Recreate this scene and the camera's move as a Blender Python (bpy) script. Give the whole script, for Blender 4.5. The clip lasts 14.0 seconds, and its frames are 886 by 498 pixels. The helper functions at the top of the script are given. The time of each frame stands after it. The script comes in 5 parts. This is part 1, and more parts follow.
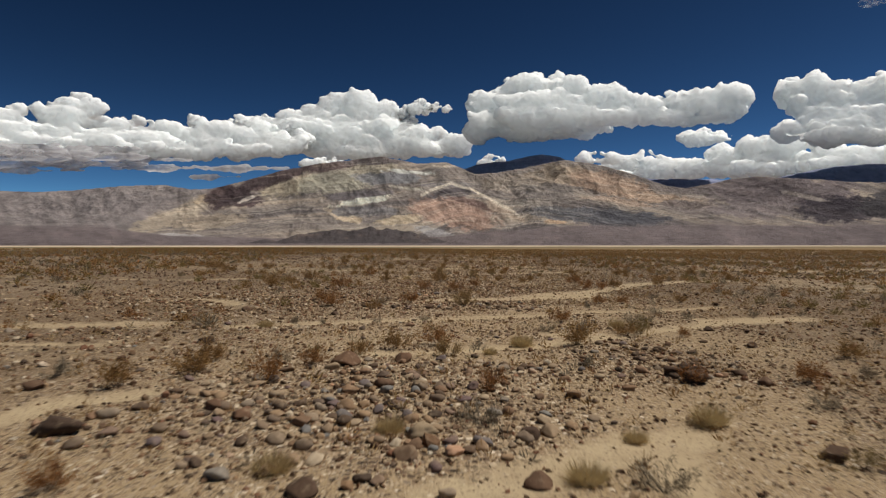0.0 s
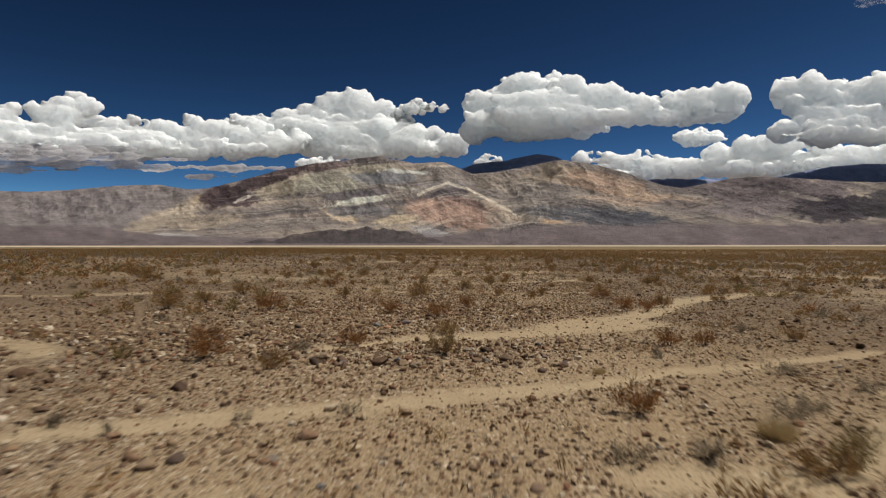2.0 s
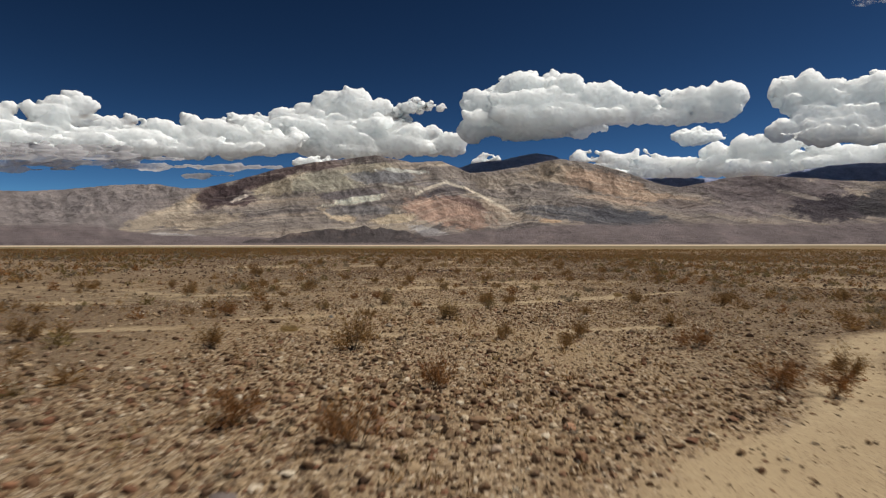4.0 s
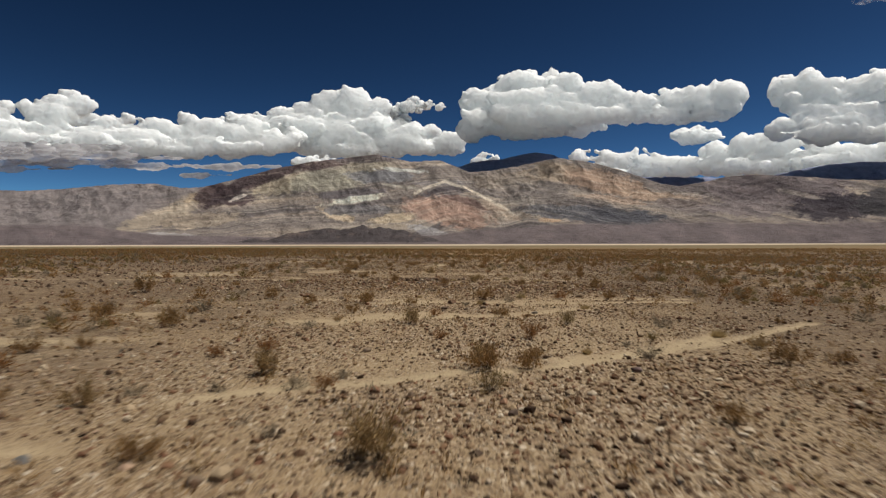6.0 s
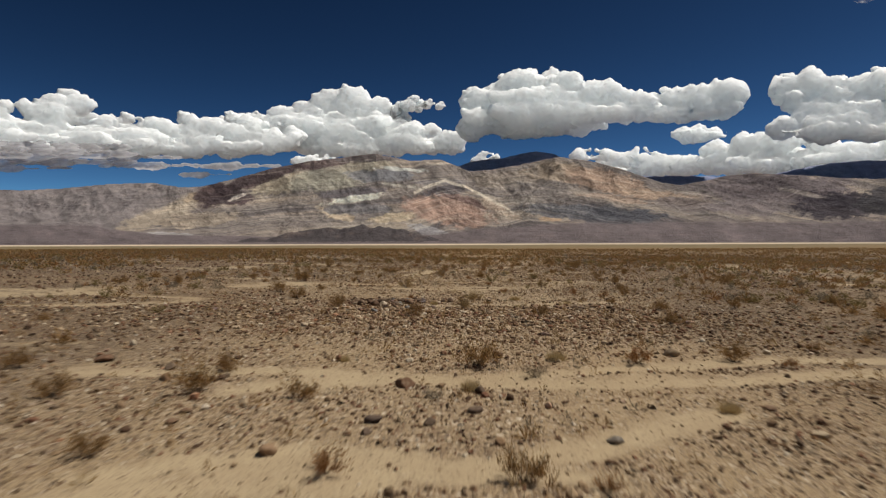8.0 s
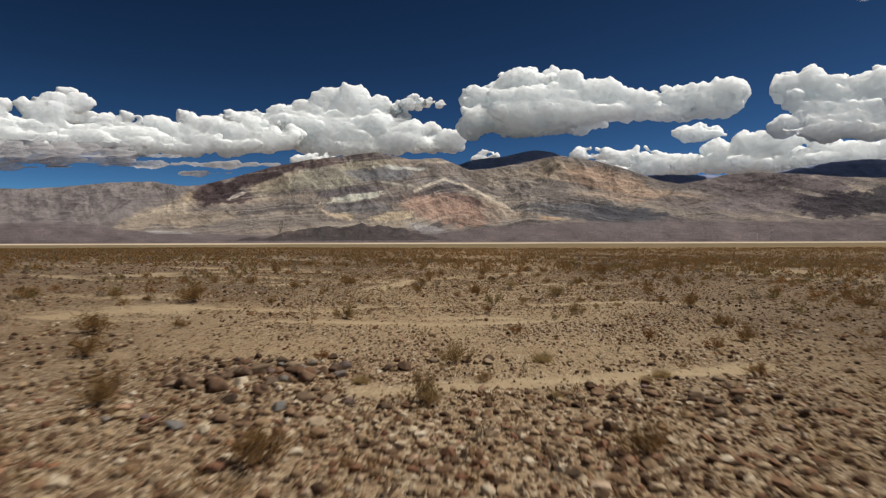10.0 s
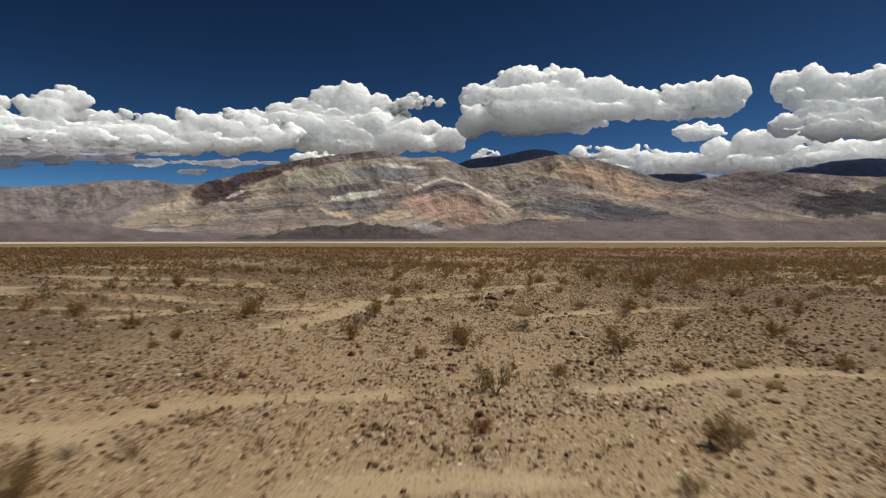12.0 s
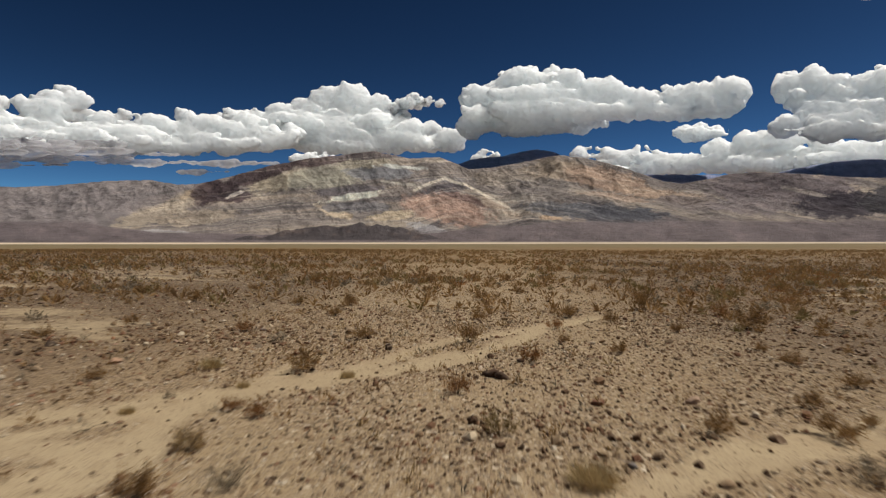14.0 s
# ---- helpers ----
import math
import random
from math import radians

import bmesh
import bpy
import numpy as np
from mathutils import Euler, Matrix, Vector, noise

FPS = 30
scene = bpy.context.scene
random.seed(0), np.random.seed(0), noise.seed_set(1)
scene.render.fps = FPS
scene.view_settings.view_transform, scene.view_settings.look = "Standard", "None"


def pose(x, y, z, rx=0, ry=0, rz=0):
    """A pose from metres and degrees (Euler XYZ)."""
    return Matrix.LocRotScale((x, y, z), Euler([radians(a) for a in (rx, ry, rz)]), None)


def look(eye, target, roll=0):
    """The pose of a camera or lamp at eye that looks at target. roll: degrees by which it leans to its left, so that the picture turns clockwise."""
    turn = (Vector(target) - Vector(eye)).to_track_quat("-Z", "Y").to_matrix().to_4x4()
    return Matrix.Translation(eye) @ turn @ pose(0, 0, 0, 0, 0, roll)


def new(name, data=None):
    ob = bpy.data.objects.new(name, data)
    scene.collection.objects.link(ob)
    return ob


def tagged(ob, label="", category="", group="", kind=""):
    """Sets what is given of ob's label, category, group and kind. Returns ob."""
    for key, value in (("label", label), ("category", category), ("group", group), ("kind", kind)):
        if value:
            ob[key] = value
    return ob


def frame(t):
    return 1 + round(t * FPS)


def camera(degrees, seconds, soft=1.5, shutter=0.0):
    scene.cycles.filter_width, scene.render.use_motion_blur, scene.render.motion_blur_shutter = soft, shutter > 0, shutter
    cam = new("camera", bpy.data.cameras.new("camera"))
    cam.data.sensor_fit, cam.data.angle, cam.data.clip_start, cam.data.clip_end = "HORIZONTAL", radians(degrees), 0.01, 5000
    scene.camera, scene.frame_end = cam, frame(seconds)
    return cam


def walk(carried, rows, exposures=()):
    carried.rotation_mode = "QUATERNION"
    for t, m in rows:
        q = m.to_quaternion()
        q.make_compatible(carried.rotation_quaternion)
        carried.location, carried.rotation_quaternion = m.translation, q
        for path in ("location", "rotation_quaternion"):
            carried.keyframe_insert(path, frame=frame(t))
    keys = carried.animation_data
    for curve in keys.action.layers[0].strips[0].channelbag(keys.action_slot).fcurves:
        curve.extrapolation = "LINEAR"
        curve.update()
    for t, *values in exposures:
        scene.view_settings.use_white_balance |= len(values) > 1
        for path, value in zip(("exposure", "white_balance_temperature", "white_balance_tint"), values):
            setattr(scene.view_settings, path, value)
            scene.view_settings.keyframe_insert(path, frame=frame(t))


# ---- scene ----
# ---- camera ----
cam = camera(73.76, 14.0, soft=1.25, shutter=0.5)
PATH = [
    (0, pose(0.000, -0.000, 1.970, 89.554, 0.014, 0.001)),
    (0.5, pose(0.091, 1.652, 1.983, 89.562, 0.026, -0.079)),
    (1, pose(0.241, 3.514, 1.985, 89.560, 0.034, -0.151)),
    (1.5, pose(0.387, 5.474, 2.010, 89.551, 0.038, -0.230)),
    (2, pose(0.573, 7.657, 2.034, 89.538, 0.042, -0.313)),
    (2.5, pose(0.771, 10.005, 2.056, 89.522, 0.047, -0.367)),
    (3, pose(0.976, 12.443, 2.080, 89.506, 0.053, -0.411)),
    (5.5, pose(2.045, 24.862, 2.101, 89.437, 0.120, -0.587)),
    (6, pose(2.257, 27.387, 2.098, 89.424, 0.137, -0.583)),
    (6.5, pose(2.478, 29.971, 2.107, 89.411, 0.153, -0.574)),
    (7, pose(2.700, 32.539, 2.133, 89.396, 0.168, -0.555)),
    (7.5, pose(2.920, 35.126, 2.156, 89.378, 0.179, -0.553)),
    (8, pose(3.172, 37.837, 2.166, 89.358, 0.188, -0.551)),
    (10.5, pose(4.302, 50.647, 2.142, 89.217, 0.156, -0.557)),
    (11, pose(4.526, 53.108, 2.147, 89.186, 0.136, -0.583)),
    (11.5, pose(4.757, 55.514, 2.165, 89.158, 0.112, -0.584)),
    (12, pose(4.993, 57.981, 2.179, 89.136, 0.087, -0.568)),
    (12.5, pose(5.191, 60.373, 2.224, 89.124, 0.064, -0.576)),
    (13, pose(5.411, 62.777, 2.285, 89.128, 0.045, -0.573)),
    (13.5, pose(5.616, 65.178, 2.350, 89.152, 0.035, -0.576)),
    (14, pose(5.816, 67.597, 2.404, 89.203, 0.037, -0.575)),
]
walk(cam, PATH, exposures=[(0.0, -0.34)])

# ---- sky and sun ----
SUN_ELEVATION, SUN_AZIMUTH = radians(62), radians(82)   # azimuth from straight ahead towards the right
world = bpy.data.worlds.new("desert_sky")
scene.world = world
world.use_nodes = True
wn = world.node_tree
sky = wn.nodes.new("ShaderNodeTexSky")
sky.sky_type = "NISHITA"
sky.sun_disc = False
sky.sun_elevation, sky.sun_rotation = SUN_ELEVATION, SUN_AZIMUTH
sky.altitude, sky.air_density, sky.dust_density, sky.ozone_density = 2700, 0.5, 1.0, 3.0
# a polarising filter deepens the blue, most of all high up where the sky is darkest
filtered = wn.nodes.new("ShaderNodeMix")
filtered.data_type, filtered.blend_type = "RGBA", "MULTIPLY"
filtered.inputs[0].default_value, filtered.inputs[7].default_value = 1.0, (0.90, 0.91, 0.575, 1)
deepened = wn.nodes.new("ShaderNodeMix")
deepened.data_type, deepened.blend_type = "RGBA", "MULTIPLY"
deepened.inputs[0].default_value = 1.0
wn.links.new(sky.outputs[0], deepened.inputs[6])
wn.links.new(sky.outputs[0], deepened.inputs[7])
wn.links.new(deepened.outputs[2], filtered.inputs[6])
wn.links.new(filtered.outputs[2], wn.nodes["Background"].inputs[0])
wn.nodes["Background"].inputs[1].default_value = 0.030

sun = new("sun", bpy.data.lights.new("sun", "SUN"))
sun.data.energy, sun.data.angle, sun.data.color = 5.0, radians(0.53), (1.0, 0.95, 0.87)
sun_from = Vector((math.sin(SUN_AZIMUTH) * math.cos(SUN_ELEVATION), math.cos(SUN_AZIMUTH) * math.cos(SUN_ELEVATION), math.sin(SUN_ELEVATION)))
sun.matrix_basis = look(sun_from * 50, (0, 0, 0))


# ---- node helpers ----
class Nodes:
    """A short way to write a node material."""

    def __init__(self, name, rough=0.9):
        self.mat = bpy.data.materials.new(name)
        self.mat.use_nodes = True
        self.tree = self.mat.node_tree
        self.bsdf = self.tree.nodes["Principled BSDF"]
        self.bsdf.inputs["Roughness"].default_value = rough
        self.bsdf.inputs["Specular IOR Level"].default_value = 0.2

    def node(self, kind, **sets):
        n = self.tree.nodes.new(kind)
        for socket, value in sets.items():
            s = n.inputs[socket.replace("_", " ")]
            if isinstance(value, bpy.types.NodeSocket):
                self.tree.links.new(value, s)
            else:
                s.default_value = value
        return n

    def link(self, a, b):
        self.tree.links.new(a, b)

    def pos(self):
        return self.node("ShaderNodeNewGeometry").outputs["Position"]

    def noise(self, vector, scale, detail=4.0, rough=0.55):
        return self.node("ShaderNodeTexNoise", Vector=vector, Scale=scale, Detail=detail, Roughness=rough).outputs["Fac"]

    def ramp(self, fac, stops):
        n = self.node("ShaderNodeValToRGB", Fac=fac)
        first, last = n.color_ramp.elements[0], n.color_ramp.elements[1]
        first.position, first.color = stops[0][0], (*stops[0][1], 1)
        last.position, last.color = stops[-1][0], (*stops[-1][1], 1)
        for at, col in stops[1:-1]:
            n.color_ramp.elements.new(at).color = (*col, 1)
        return n.outputs["Color"]

    def band(self, value, low, high, a=0.0, b=1.0):
        n = self.node("ShaderNodeMapRange", Value=value)
        n.inputs["From Min"].default_value, n.inputs["From Max"].default_value = low, high
        n.inputs["To Min"].default_value, n.inputs["To Max"].default_value = a, b
        return n.outputs["Result"]

    def math(self, op, a, b=0.0):
        n = self.tree.nodes.new("ShaderNodeMath")
        n.operation = op
        for s, v in zip(n.inputs, (a, b)):
            if isinstance(v, bpy.types.NodeSocket):
                self.link(v, s)
            else:
                s.default_value = v
        return n.outputs[0]

    def mix(self, fac, a, b, how="MIX"):
        n = self.tree.nodes.new("ShaderNodeMix")
        n.data_type, n.blend_type = "RGBA", how
        for s, v in zip((n.inputs[0], n.inputs[6], n.inputs[7]), (fac, a, b)):
            if isinstance(v, bpy.types.NodeSocket):
                self.link(v, s)
            else:
                s.default_value = (*v, 1) if isinstance(v, tuple) else v
        return n.outputs[2]

    def finish(self, colour, bump=None, strength=0.5, distance=0.01):
        self.link(colour, self.bsdf.inputs["Base Color"])
        if bump is not None:
            b = self.node("ShaderNodeBump", Height=bump, Strength=strength, Distance=distance)
            self.link(b.outputs[0], self.bsdf.inputs["Normal"])
        return self.mat


# ---- materials ----
def ground_material():
    m = Nodes("desert_ground", 0.95)
    p = m.pos()
    sand = m.node("ShaderNodeAttribute")
    sand.attribute_name = "sand"
    edge = m.noise(p, 3.5, 5.0, 0.65)
    patchy = m.noise(p, 1.1, 4.0, 0.6)
    s = m.math("ADD", sand.outputs["Fac"], m.math("ADD", m.band(edge, 0.3, 0.7, -0.32, 0.32), m.band(patchy, 0.3, 0.7, -0.3, 0.3)))
    s = m.band(s, 0.22, 0.82, 0.0, 0.88)
    rocky = m.node("ShaderNodeAttribute")
    rocky.attribute_name = "stony"
    varnish = m.node("ShaderNodeAttribute")
    varnish.attribute_name = "varnish"
    # fine sand, a little streaked
    big = m.noise(p, 0.35, 5.0)
    fine = m.noise(p, 60.0, 3.0)
    sand_col = m.mix(big, (0.445, 0.345, 0.208), (0.52, 0.41, 0.256))
    sand_col = m.mix(m.band(fine, 0.35, 0.65, 0.0, 0.35), sand_col, (0.32, 0.24, 0.15))
    dots = m.node("ShaderNodeTexVoronoi", Vector=p, Scale=21.0, Randomness=1.0)
    dots.voronoi_dimensions = "2D"
    dot_rgb = m.node("ShaderNodeSeparateColor", Color=dots.outputs["Color"])
    dot = m.band(m.math("ADD", dots.outputs["Distance"], m.band(dot_rgb.outputs[1], 0, 1, -0.03, 0.26)), 0.32, 0.25)
    sand_col = m.mix(dot, sand_col, m.ramp(dot_rgb.outputs[0], [(0.0, (0.09, 0.06, 0.04)), (0.5, (0.24, 0.165, 0.105)), (1.0, (0.45, 0.35, 0.23))]))
    sand_col = m.mix(m.band(patchy, 0.45, 0.7, 0.0, 0.4), sand_col, (0.30, 0.215, 0.13))
    # gravel: three sizes of stones set in sand
    soil = m.mix(big, (0.345, 0.248, 0.138), (0.42, 0.31, 0.177))
    soil = m.mix(m.band(fine, 0.35, 0.65, 0.0, 0.4), soil, (0.22, 0.155, 0.092))
    col, height = soil, fine
    bend = m.node("ShaderNodeTexNoise", Vector=p, Scale=22.0, Detail=2.0).outputs["Color"]
    bent = m.mix(0.03, p, bend, "LINEAR_LIGHT")
    for scale, jitter, cover in ((48.0, 1.0, 0.45), (24.0, 1.0, 0.385), (11.0, 1.0, 0.31)):
        v = m.node("ShaderNodeTexVoronoi", Vector=bent, Scale=scale, Randomness=jitter)
        v.voronoi_dimensions = "2D"
        split = m.node("ShaderNodeSeparateColor", Color=v.outputs["Color"])
        d = m.math("ADD", v.outputs["Distance"], m.band(split.outputs[1], 0, 1, -0.12, 0.24))
        d = m.math("SUBTRACT", d, m.band(varnish.outputs["Fac"], 0.0, 1.0, 0.0, 0.09))
        d = m.math("SUBTRACT", d, m.band(rocky.outputs["Fac"], 0.0, 1.0, -0.13, 0.08))
        stone = m.band(d, cover, cover - 0.07)
        stone_col = m.ramp(split.outputs[0], [(0.0, (0.05, 0.034, 0.024)), (0.25, (0.13, 0.085, 0.055)), (0.48, (0.27, 0.185, 0.113)),
                                              (0.65, (0.40, 0.295, 0.185)), (0.75, (0.19, 0.145, 0.105)), (0.88, (0.50, 0.39, 0.265)), (1.0, (0.68, 0.58, 0.44))])
        stone_col = m.mix(m.band(varnish.outputs["Fac"], 0.0, 1.0, 0.0, 0.72), stone_col, (0.098, 0.062, 0.038))
        col = m.mix(stone, col, stone_col)
        height = m.math("ADD", height, m.math("MULTIPLY", stone, 14.0 / scale))
    col = m.mix(s, col, sand_col)
    # wide drifts of paler and redder ground
    drift = m.noise(p, 0.06, 4.0, 0.6)
    col = m.mix(m.band(drift, 0.4, 0.65, 0.0, 0.28), col, (0.31, 0.20, 0.105))
    # far plain: dry rusty scrub, then straw-coloured flats, then the pale dry lake
    split = m.node("ShaderNodeSeparateXYZ", Vector=p)
    away = m.math("ADD", split.outputs["Y"], m.band(m.noise(p, 0.012, 3.0), 0.3, 0.7, -60, 60))
    scrub = m.noise(p, 0.9, 3.0, 0.7)
    scrub_col = m.mix(m.band(scrub, 0.4, 0.6), (0.19, 0.115, 0.05), (0.28, 0.185, 0.092))
    col = m.mix(m.band(away, 100, 180, 0.0, 0.9), col, scrub_col)
    straw = m.mix(m.band(m.noise(p, 0.05, 3.0), 0.4, 0.6), (0.165, 0.125, 0.066), (0.215, 0.162, 0.088))
    col = m.mix(m.band(away, 190, 330), col, straw)
    lake = m.mix(m.noise(p, 0.01, 3.0), (0.62, 0.50, 0.36), (0.70, 0.58, 0.43))
    col = m.mix(m.band(away, 520, 560), col, lake)
    fan = m.mix(m.noise(p, 0.02, 3.0), (0.23, 0.18, 0.15), (0.29, 0.23, 0.195))
    col = m.mix(m.band(away, 820, 900), col, fan)
    gravel = m.math("MULTIPLY", height, m.band(s, 0, 1, 1.0, 0.3))
    return m.finish(col, gravel, 0.6, 0.012)


def rock_material(name, stops):
    m = Nodes(name, 0.9)
    m.bsdf.inputs["Specular IOR Level"].default_value = 0.1
    g = m.node("ShaderNodeNewGeometry")
    o = m.node("ShaderNodeObjectInfo")
    r = m.math("FRACT", m.math("ADD", g.outputs["Random Per Island"], o.outputs["Random"]))
    col = m.ramp(r, stops)
    p = m.pos()
    mott = m.noise(p, 24.0, 4.0, 0.65)
    col = m.mix(m.band(mott, 0.35, 0.65, 0.0, 0.45), col, m.mix(1.0, col, (0.55, 0.50, 0.46), "MULTIPLY"))
    col = m.mix(m.band(m.noise(p, 9.0, 3.0), 0.56, 0.72, 0.0, 0.5), col, (0.36, 0.27, 0.18))
    return m.finish(col, mott, 0.5, 0.006)


def plant_material(name, low, high, tip):
    m = Nodes(name, 0.8)
    g = m.node("ShaderNodeNewGeometry")
    o = m.node("ShaderNodeObjectInfo")
    col = m.mix(g.outputs["Random Per Island"], low, high)
    col = m.mix(m.band(o.outputs["Random"], 0, 1, 0.0, 0.45), col, tip)
    thin = m.node("ShaderNodeBsdfTranslucent", Color=col)
    both = m.node("ShaderNodeMixShader", Fac=0.38)
    m.link(m.bsdf.outputs[0], both.inputs[1])
    m.link(thin.outputs[0], both.inputs[2])
    m.link(both.outputs[0], m.tree.nodes["Material Output"].inputs["Surface"])
    return m.finish(col)


def mountain_material():
    m = Nodes("banded_mountain_rock", 0.95)
    base = m.node("ShaderNodeAttribute")
    base.attribute_name = "geology"
    p = m.pos()
    grain = m.noise(p, 0.02, 6.0, 0.7)
    own = base.outputs["Color"]
    warp = m.node("ShaderNodeTexNoise", Vector=p, Scale=0.004, Detail=4.0).outputs["Color"]
    q = m.mix(90.0, p, warp, "ADD")
    flat = m.node("ShaderNodeMapping", Vector=q)
    flat.inputs["Scale"].default_value = (0.013, 0.013, 0.036)
    flat.inputs["Rotation"].default_value = (0.05, 0.06, 0.0)
    beds = m.noise(flat.outputs[0], 1.0, 8.0, 0.62)
    col = m.mix(m.band(beds, 0.53, 0.66, 0.0, 0.2), own, m.mix(1.0, own, (1.55, 1.5, 1.42), "MULTIPLY"))
    col = m.mix(m.band(beds, 0.46, 0.36, 0.0, 0.2), col, m.mix(1.0, own, (0.52, 0.48, 0.47), "MULTIPLY"))
    bedding = m.node("ShaderNodeAttribute")
    bedding.attribute_name = "strata"
    squeezed = m.node("ShaderNodeMapping", Vector=bedding.outputs["Vector"])
    squeezed.inputs["Scale"].default_value = (0.30, 0.5, 0.25)
    lines = m.noise(squeezed.outputs[0], 1.0, 6.0, 0.66)
    shown = m.band(m.noise(p, 0.0045, 3.0), 0.42, 0.6, 0.15, 1.0)
    col = m.mix(m.math("MULTIPLY", shown, m.band(lines, 0.53, 0.62, 0.0, 0.2)), col, m.mix(1.0, col, (1.6, 1.55, 1.48), "MULTIPLY"))
    col = m.mix(m.math("MULTIPLY", shown, m.band(lines, 0.47, 0.38, 0.0, 0.22)), col, m.mix(1.0, col, (0.5, 0.47, 0.46), "MULTIPLY"))
    blotched = m.node("ShaderNodeMapping", Vector=bedding.outputs["Vector"])
    blotched.inputs["Scale"].default_value = (0.085, 1.1, 0.5)
    blotch = m.noise(blotched.outputs[0], 1.0, 8.0, 0.7)
    col = m.mix(m.band(blotch, 0.52, 0.66, 0.0, 0.5), col, m.mix(1.0, col, (1.5, 1.45, 1.36), "MULTIPLY"))
    col = m.mix(m.band(blotch, 0.48, 0.36, 0.0, 0.5), col, m.mix(1.0, col, (0.55, 0.52, 0.52), "MULTIPLY"))
    col = m.mix(m.band(grain, 0.45, 0.65, 0.0, 0.32), col, m.mix(1.0, col, (0.55, 0.52, 0.50), "MULTIPLY"))
    speck = m.noise(p, 0.04, 7.0, 0.75)
    col = m.mix(m.band(speck, 0.55, 0.68, 0.0, 0.5), col, m.mix(1.0, col, (1.5, 1.46, 1.4), "MULTIPLY"))
    col = m.mix(m.band(speck, 0.45, 0.33, 0.0, 0.5), col, m.mix(1.0, col, (0.52, 0.5, 0.5), "MULTIPLY"))
    return m.finish(col, m.math("ADD", m.noise(p, 0.032, 8.0, 0.74), m.math("MULTIPLY", m.noise(p, 0.009, 6.0, 0.6), 2.2)), 1.0, 17.0)


def cloud_material(name, cover=None):
    m = Nodes(name, 1.0)
    m.bsdf.inputs["Specular IOR Level"].default_value = 0.0
    p = m.pos()
    white = m.mix(m.noise(p, 0.012, 6.0, 0.65), (0.69, 0.765, 0.775), (0.78, 0.84, 0.845))
    if cover is None:
        m.bsdf.inputs["Subsurface Weight"].default_value = 1.0
        m.bsdf.inputs["Subsurface Radius"].default_value = (1.0, 1.0, 1.0)
        m.bsdf.inputs["Subsurface Scale"].default_value = 700.0
        return m.finish(white)
    # thin torn vapour, seen through between its shreds
    white = m.mix(m.noise(p, 0.012, 4.0, 0.6), (0.76, 0.75, 0.77), (0.84, 0.83, 0.84))
    thin = m.node("ShaderNodeBsdfTranslucent", Color=white)
    lit = m.node("ShaderNodeMixShader", Fac=0.75)
    m.link(m.bsdf.outputs[0], lit.inputs[1])
    m.link(thin.outputs[0], lit.inputs[2])
    drawn = m.node("ShaderNodeMapping", Vector=p)
    drawn.inputs["Scale"].default_value = (0.4, 0.4, 1.3) if cover > 0.5 else (1.0, 1.0, 1.0)
    shreds = m.band(m.noise(drawn.outputs[0], 0.008 if cover > 0.5 else 0.028, 5.0, 0.55), 0.26 if cover > 0.5 else 0.44, 0.62, 0.0, cover)
    both = m.node("ShaderNodeMixShader", Fac=shreds)
    clear = m.node("ShaderNodeBsdfTransparent")
    m.link(clear.outputs[0], both.inputs[1])
    m.link(lit.outputs[0], both.inputs[2])
    m.link(both.outputs[0], m.tree.nodes["Material Output"].inputs["Surface"])
    return m.finish(white)


GROUND, MOUNTAIN, CLOUD = ground_material(), mountain_material(), cloud_material("cloud_vapour")
THIN_VEIL, STREAK = cloud_material("cloud_thin_veil", 0.2), cloud_material("cloud_streaked_base", 0.88)
ROCK = rock_material("desert_varnished_stone", [(0.0, (0.06, 0.037, 0.024)), (0.14, (0.115, 0.068, 0.041)), (0.3, (0.19, 0.112, 0.064)), (0.42, (0.22, 0.108, 0.066)), (0.52, (0.29, 0.19, 0.107)),
                                                (0.6, (0.18, 0.128, 0.085)), (0.7, (0.35, 0.24, 0.14)), (0.8, (0.42, 0.305, 0.185)), (0.9, (0.53, 0.415, 0.275)), (0.965, (0.63, 0.54, 0.41)), (1.0, (0.34, 0.16, 0.085))])
DARK_ROCK = rock_material("dark_varnished_boulder", [(0.0, (0.07, 0.047, 0.034)), (0.4, (0.125, 0.077, 0.05)), (0.7, (0.18, 0.102, 0.062)), (0.92, (0.21, 0.15, 0.098)), (1.0, (0.38, 0.285, 0.18))])
TAN_ROCK = rock_material("tan_river_cobble", [(0.0, (0.07, 0.05, 0.037)), (0.15, (0.15, 0.10, 0.066)), (0.3, (0.25, 0.152, 0.093)), (0.42, (0.35, 0.24, 0.142)), (0.5, (0.17, 0.115, 0.105)), (0.58, (0.20, 0.195, 0.18)),
                                              (0.7, (0.33, 0.235, 0.148)), (0.8, (0.12, 0.085, 0.066)), (0.9, (0.40, 0.30, 0.195)), (0.97, (0.58, 0.48, 0.35)), (1.0, (0.42, 0.21, 0.115))])
WOOD = plant_material("dry_twigs", (0.09, 0.06, 0.036), (0.19, 0.13, 0.08), (0.22, 0.165, 0.105))
GREY_WOOD = plant_material("grey_dead_twigs", (0.10, 0.085, 0.068), (0.23, 0.20, 0.15), (0.19, 0.15, 0.11))
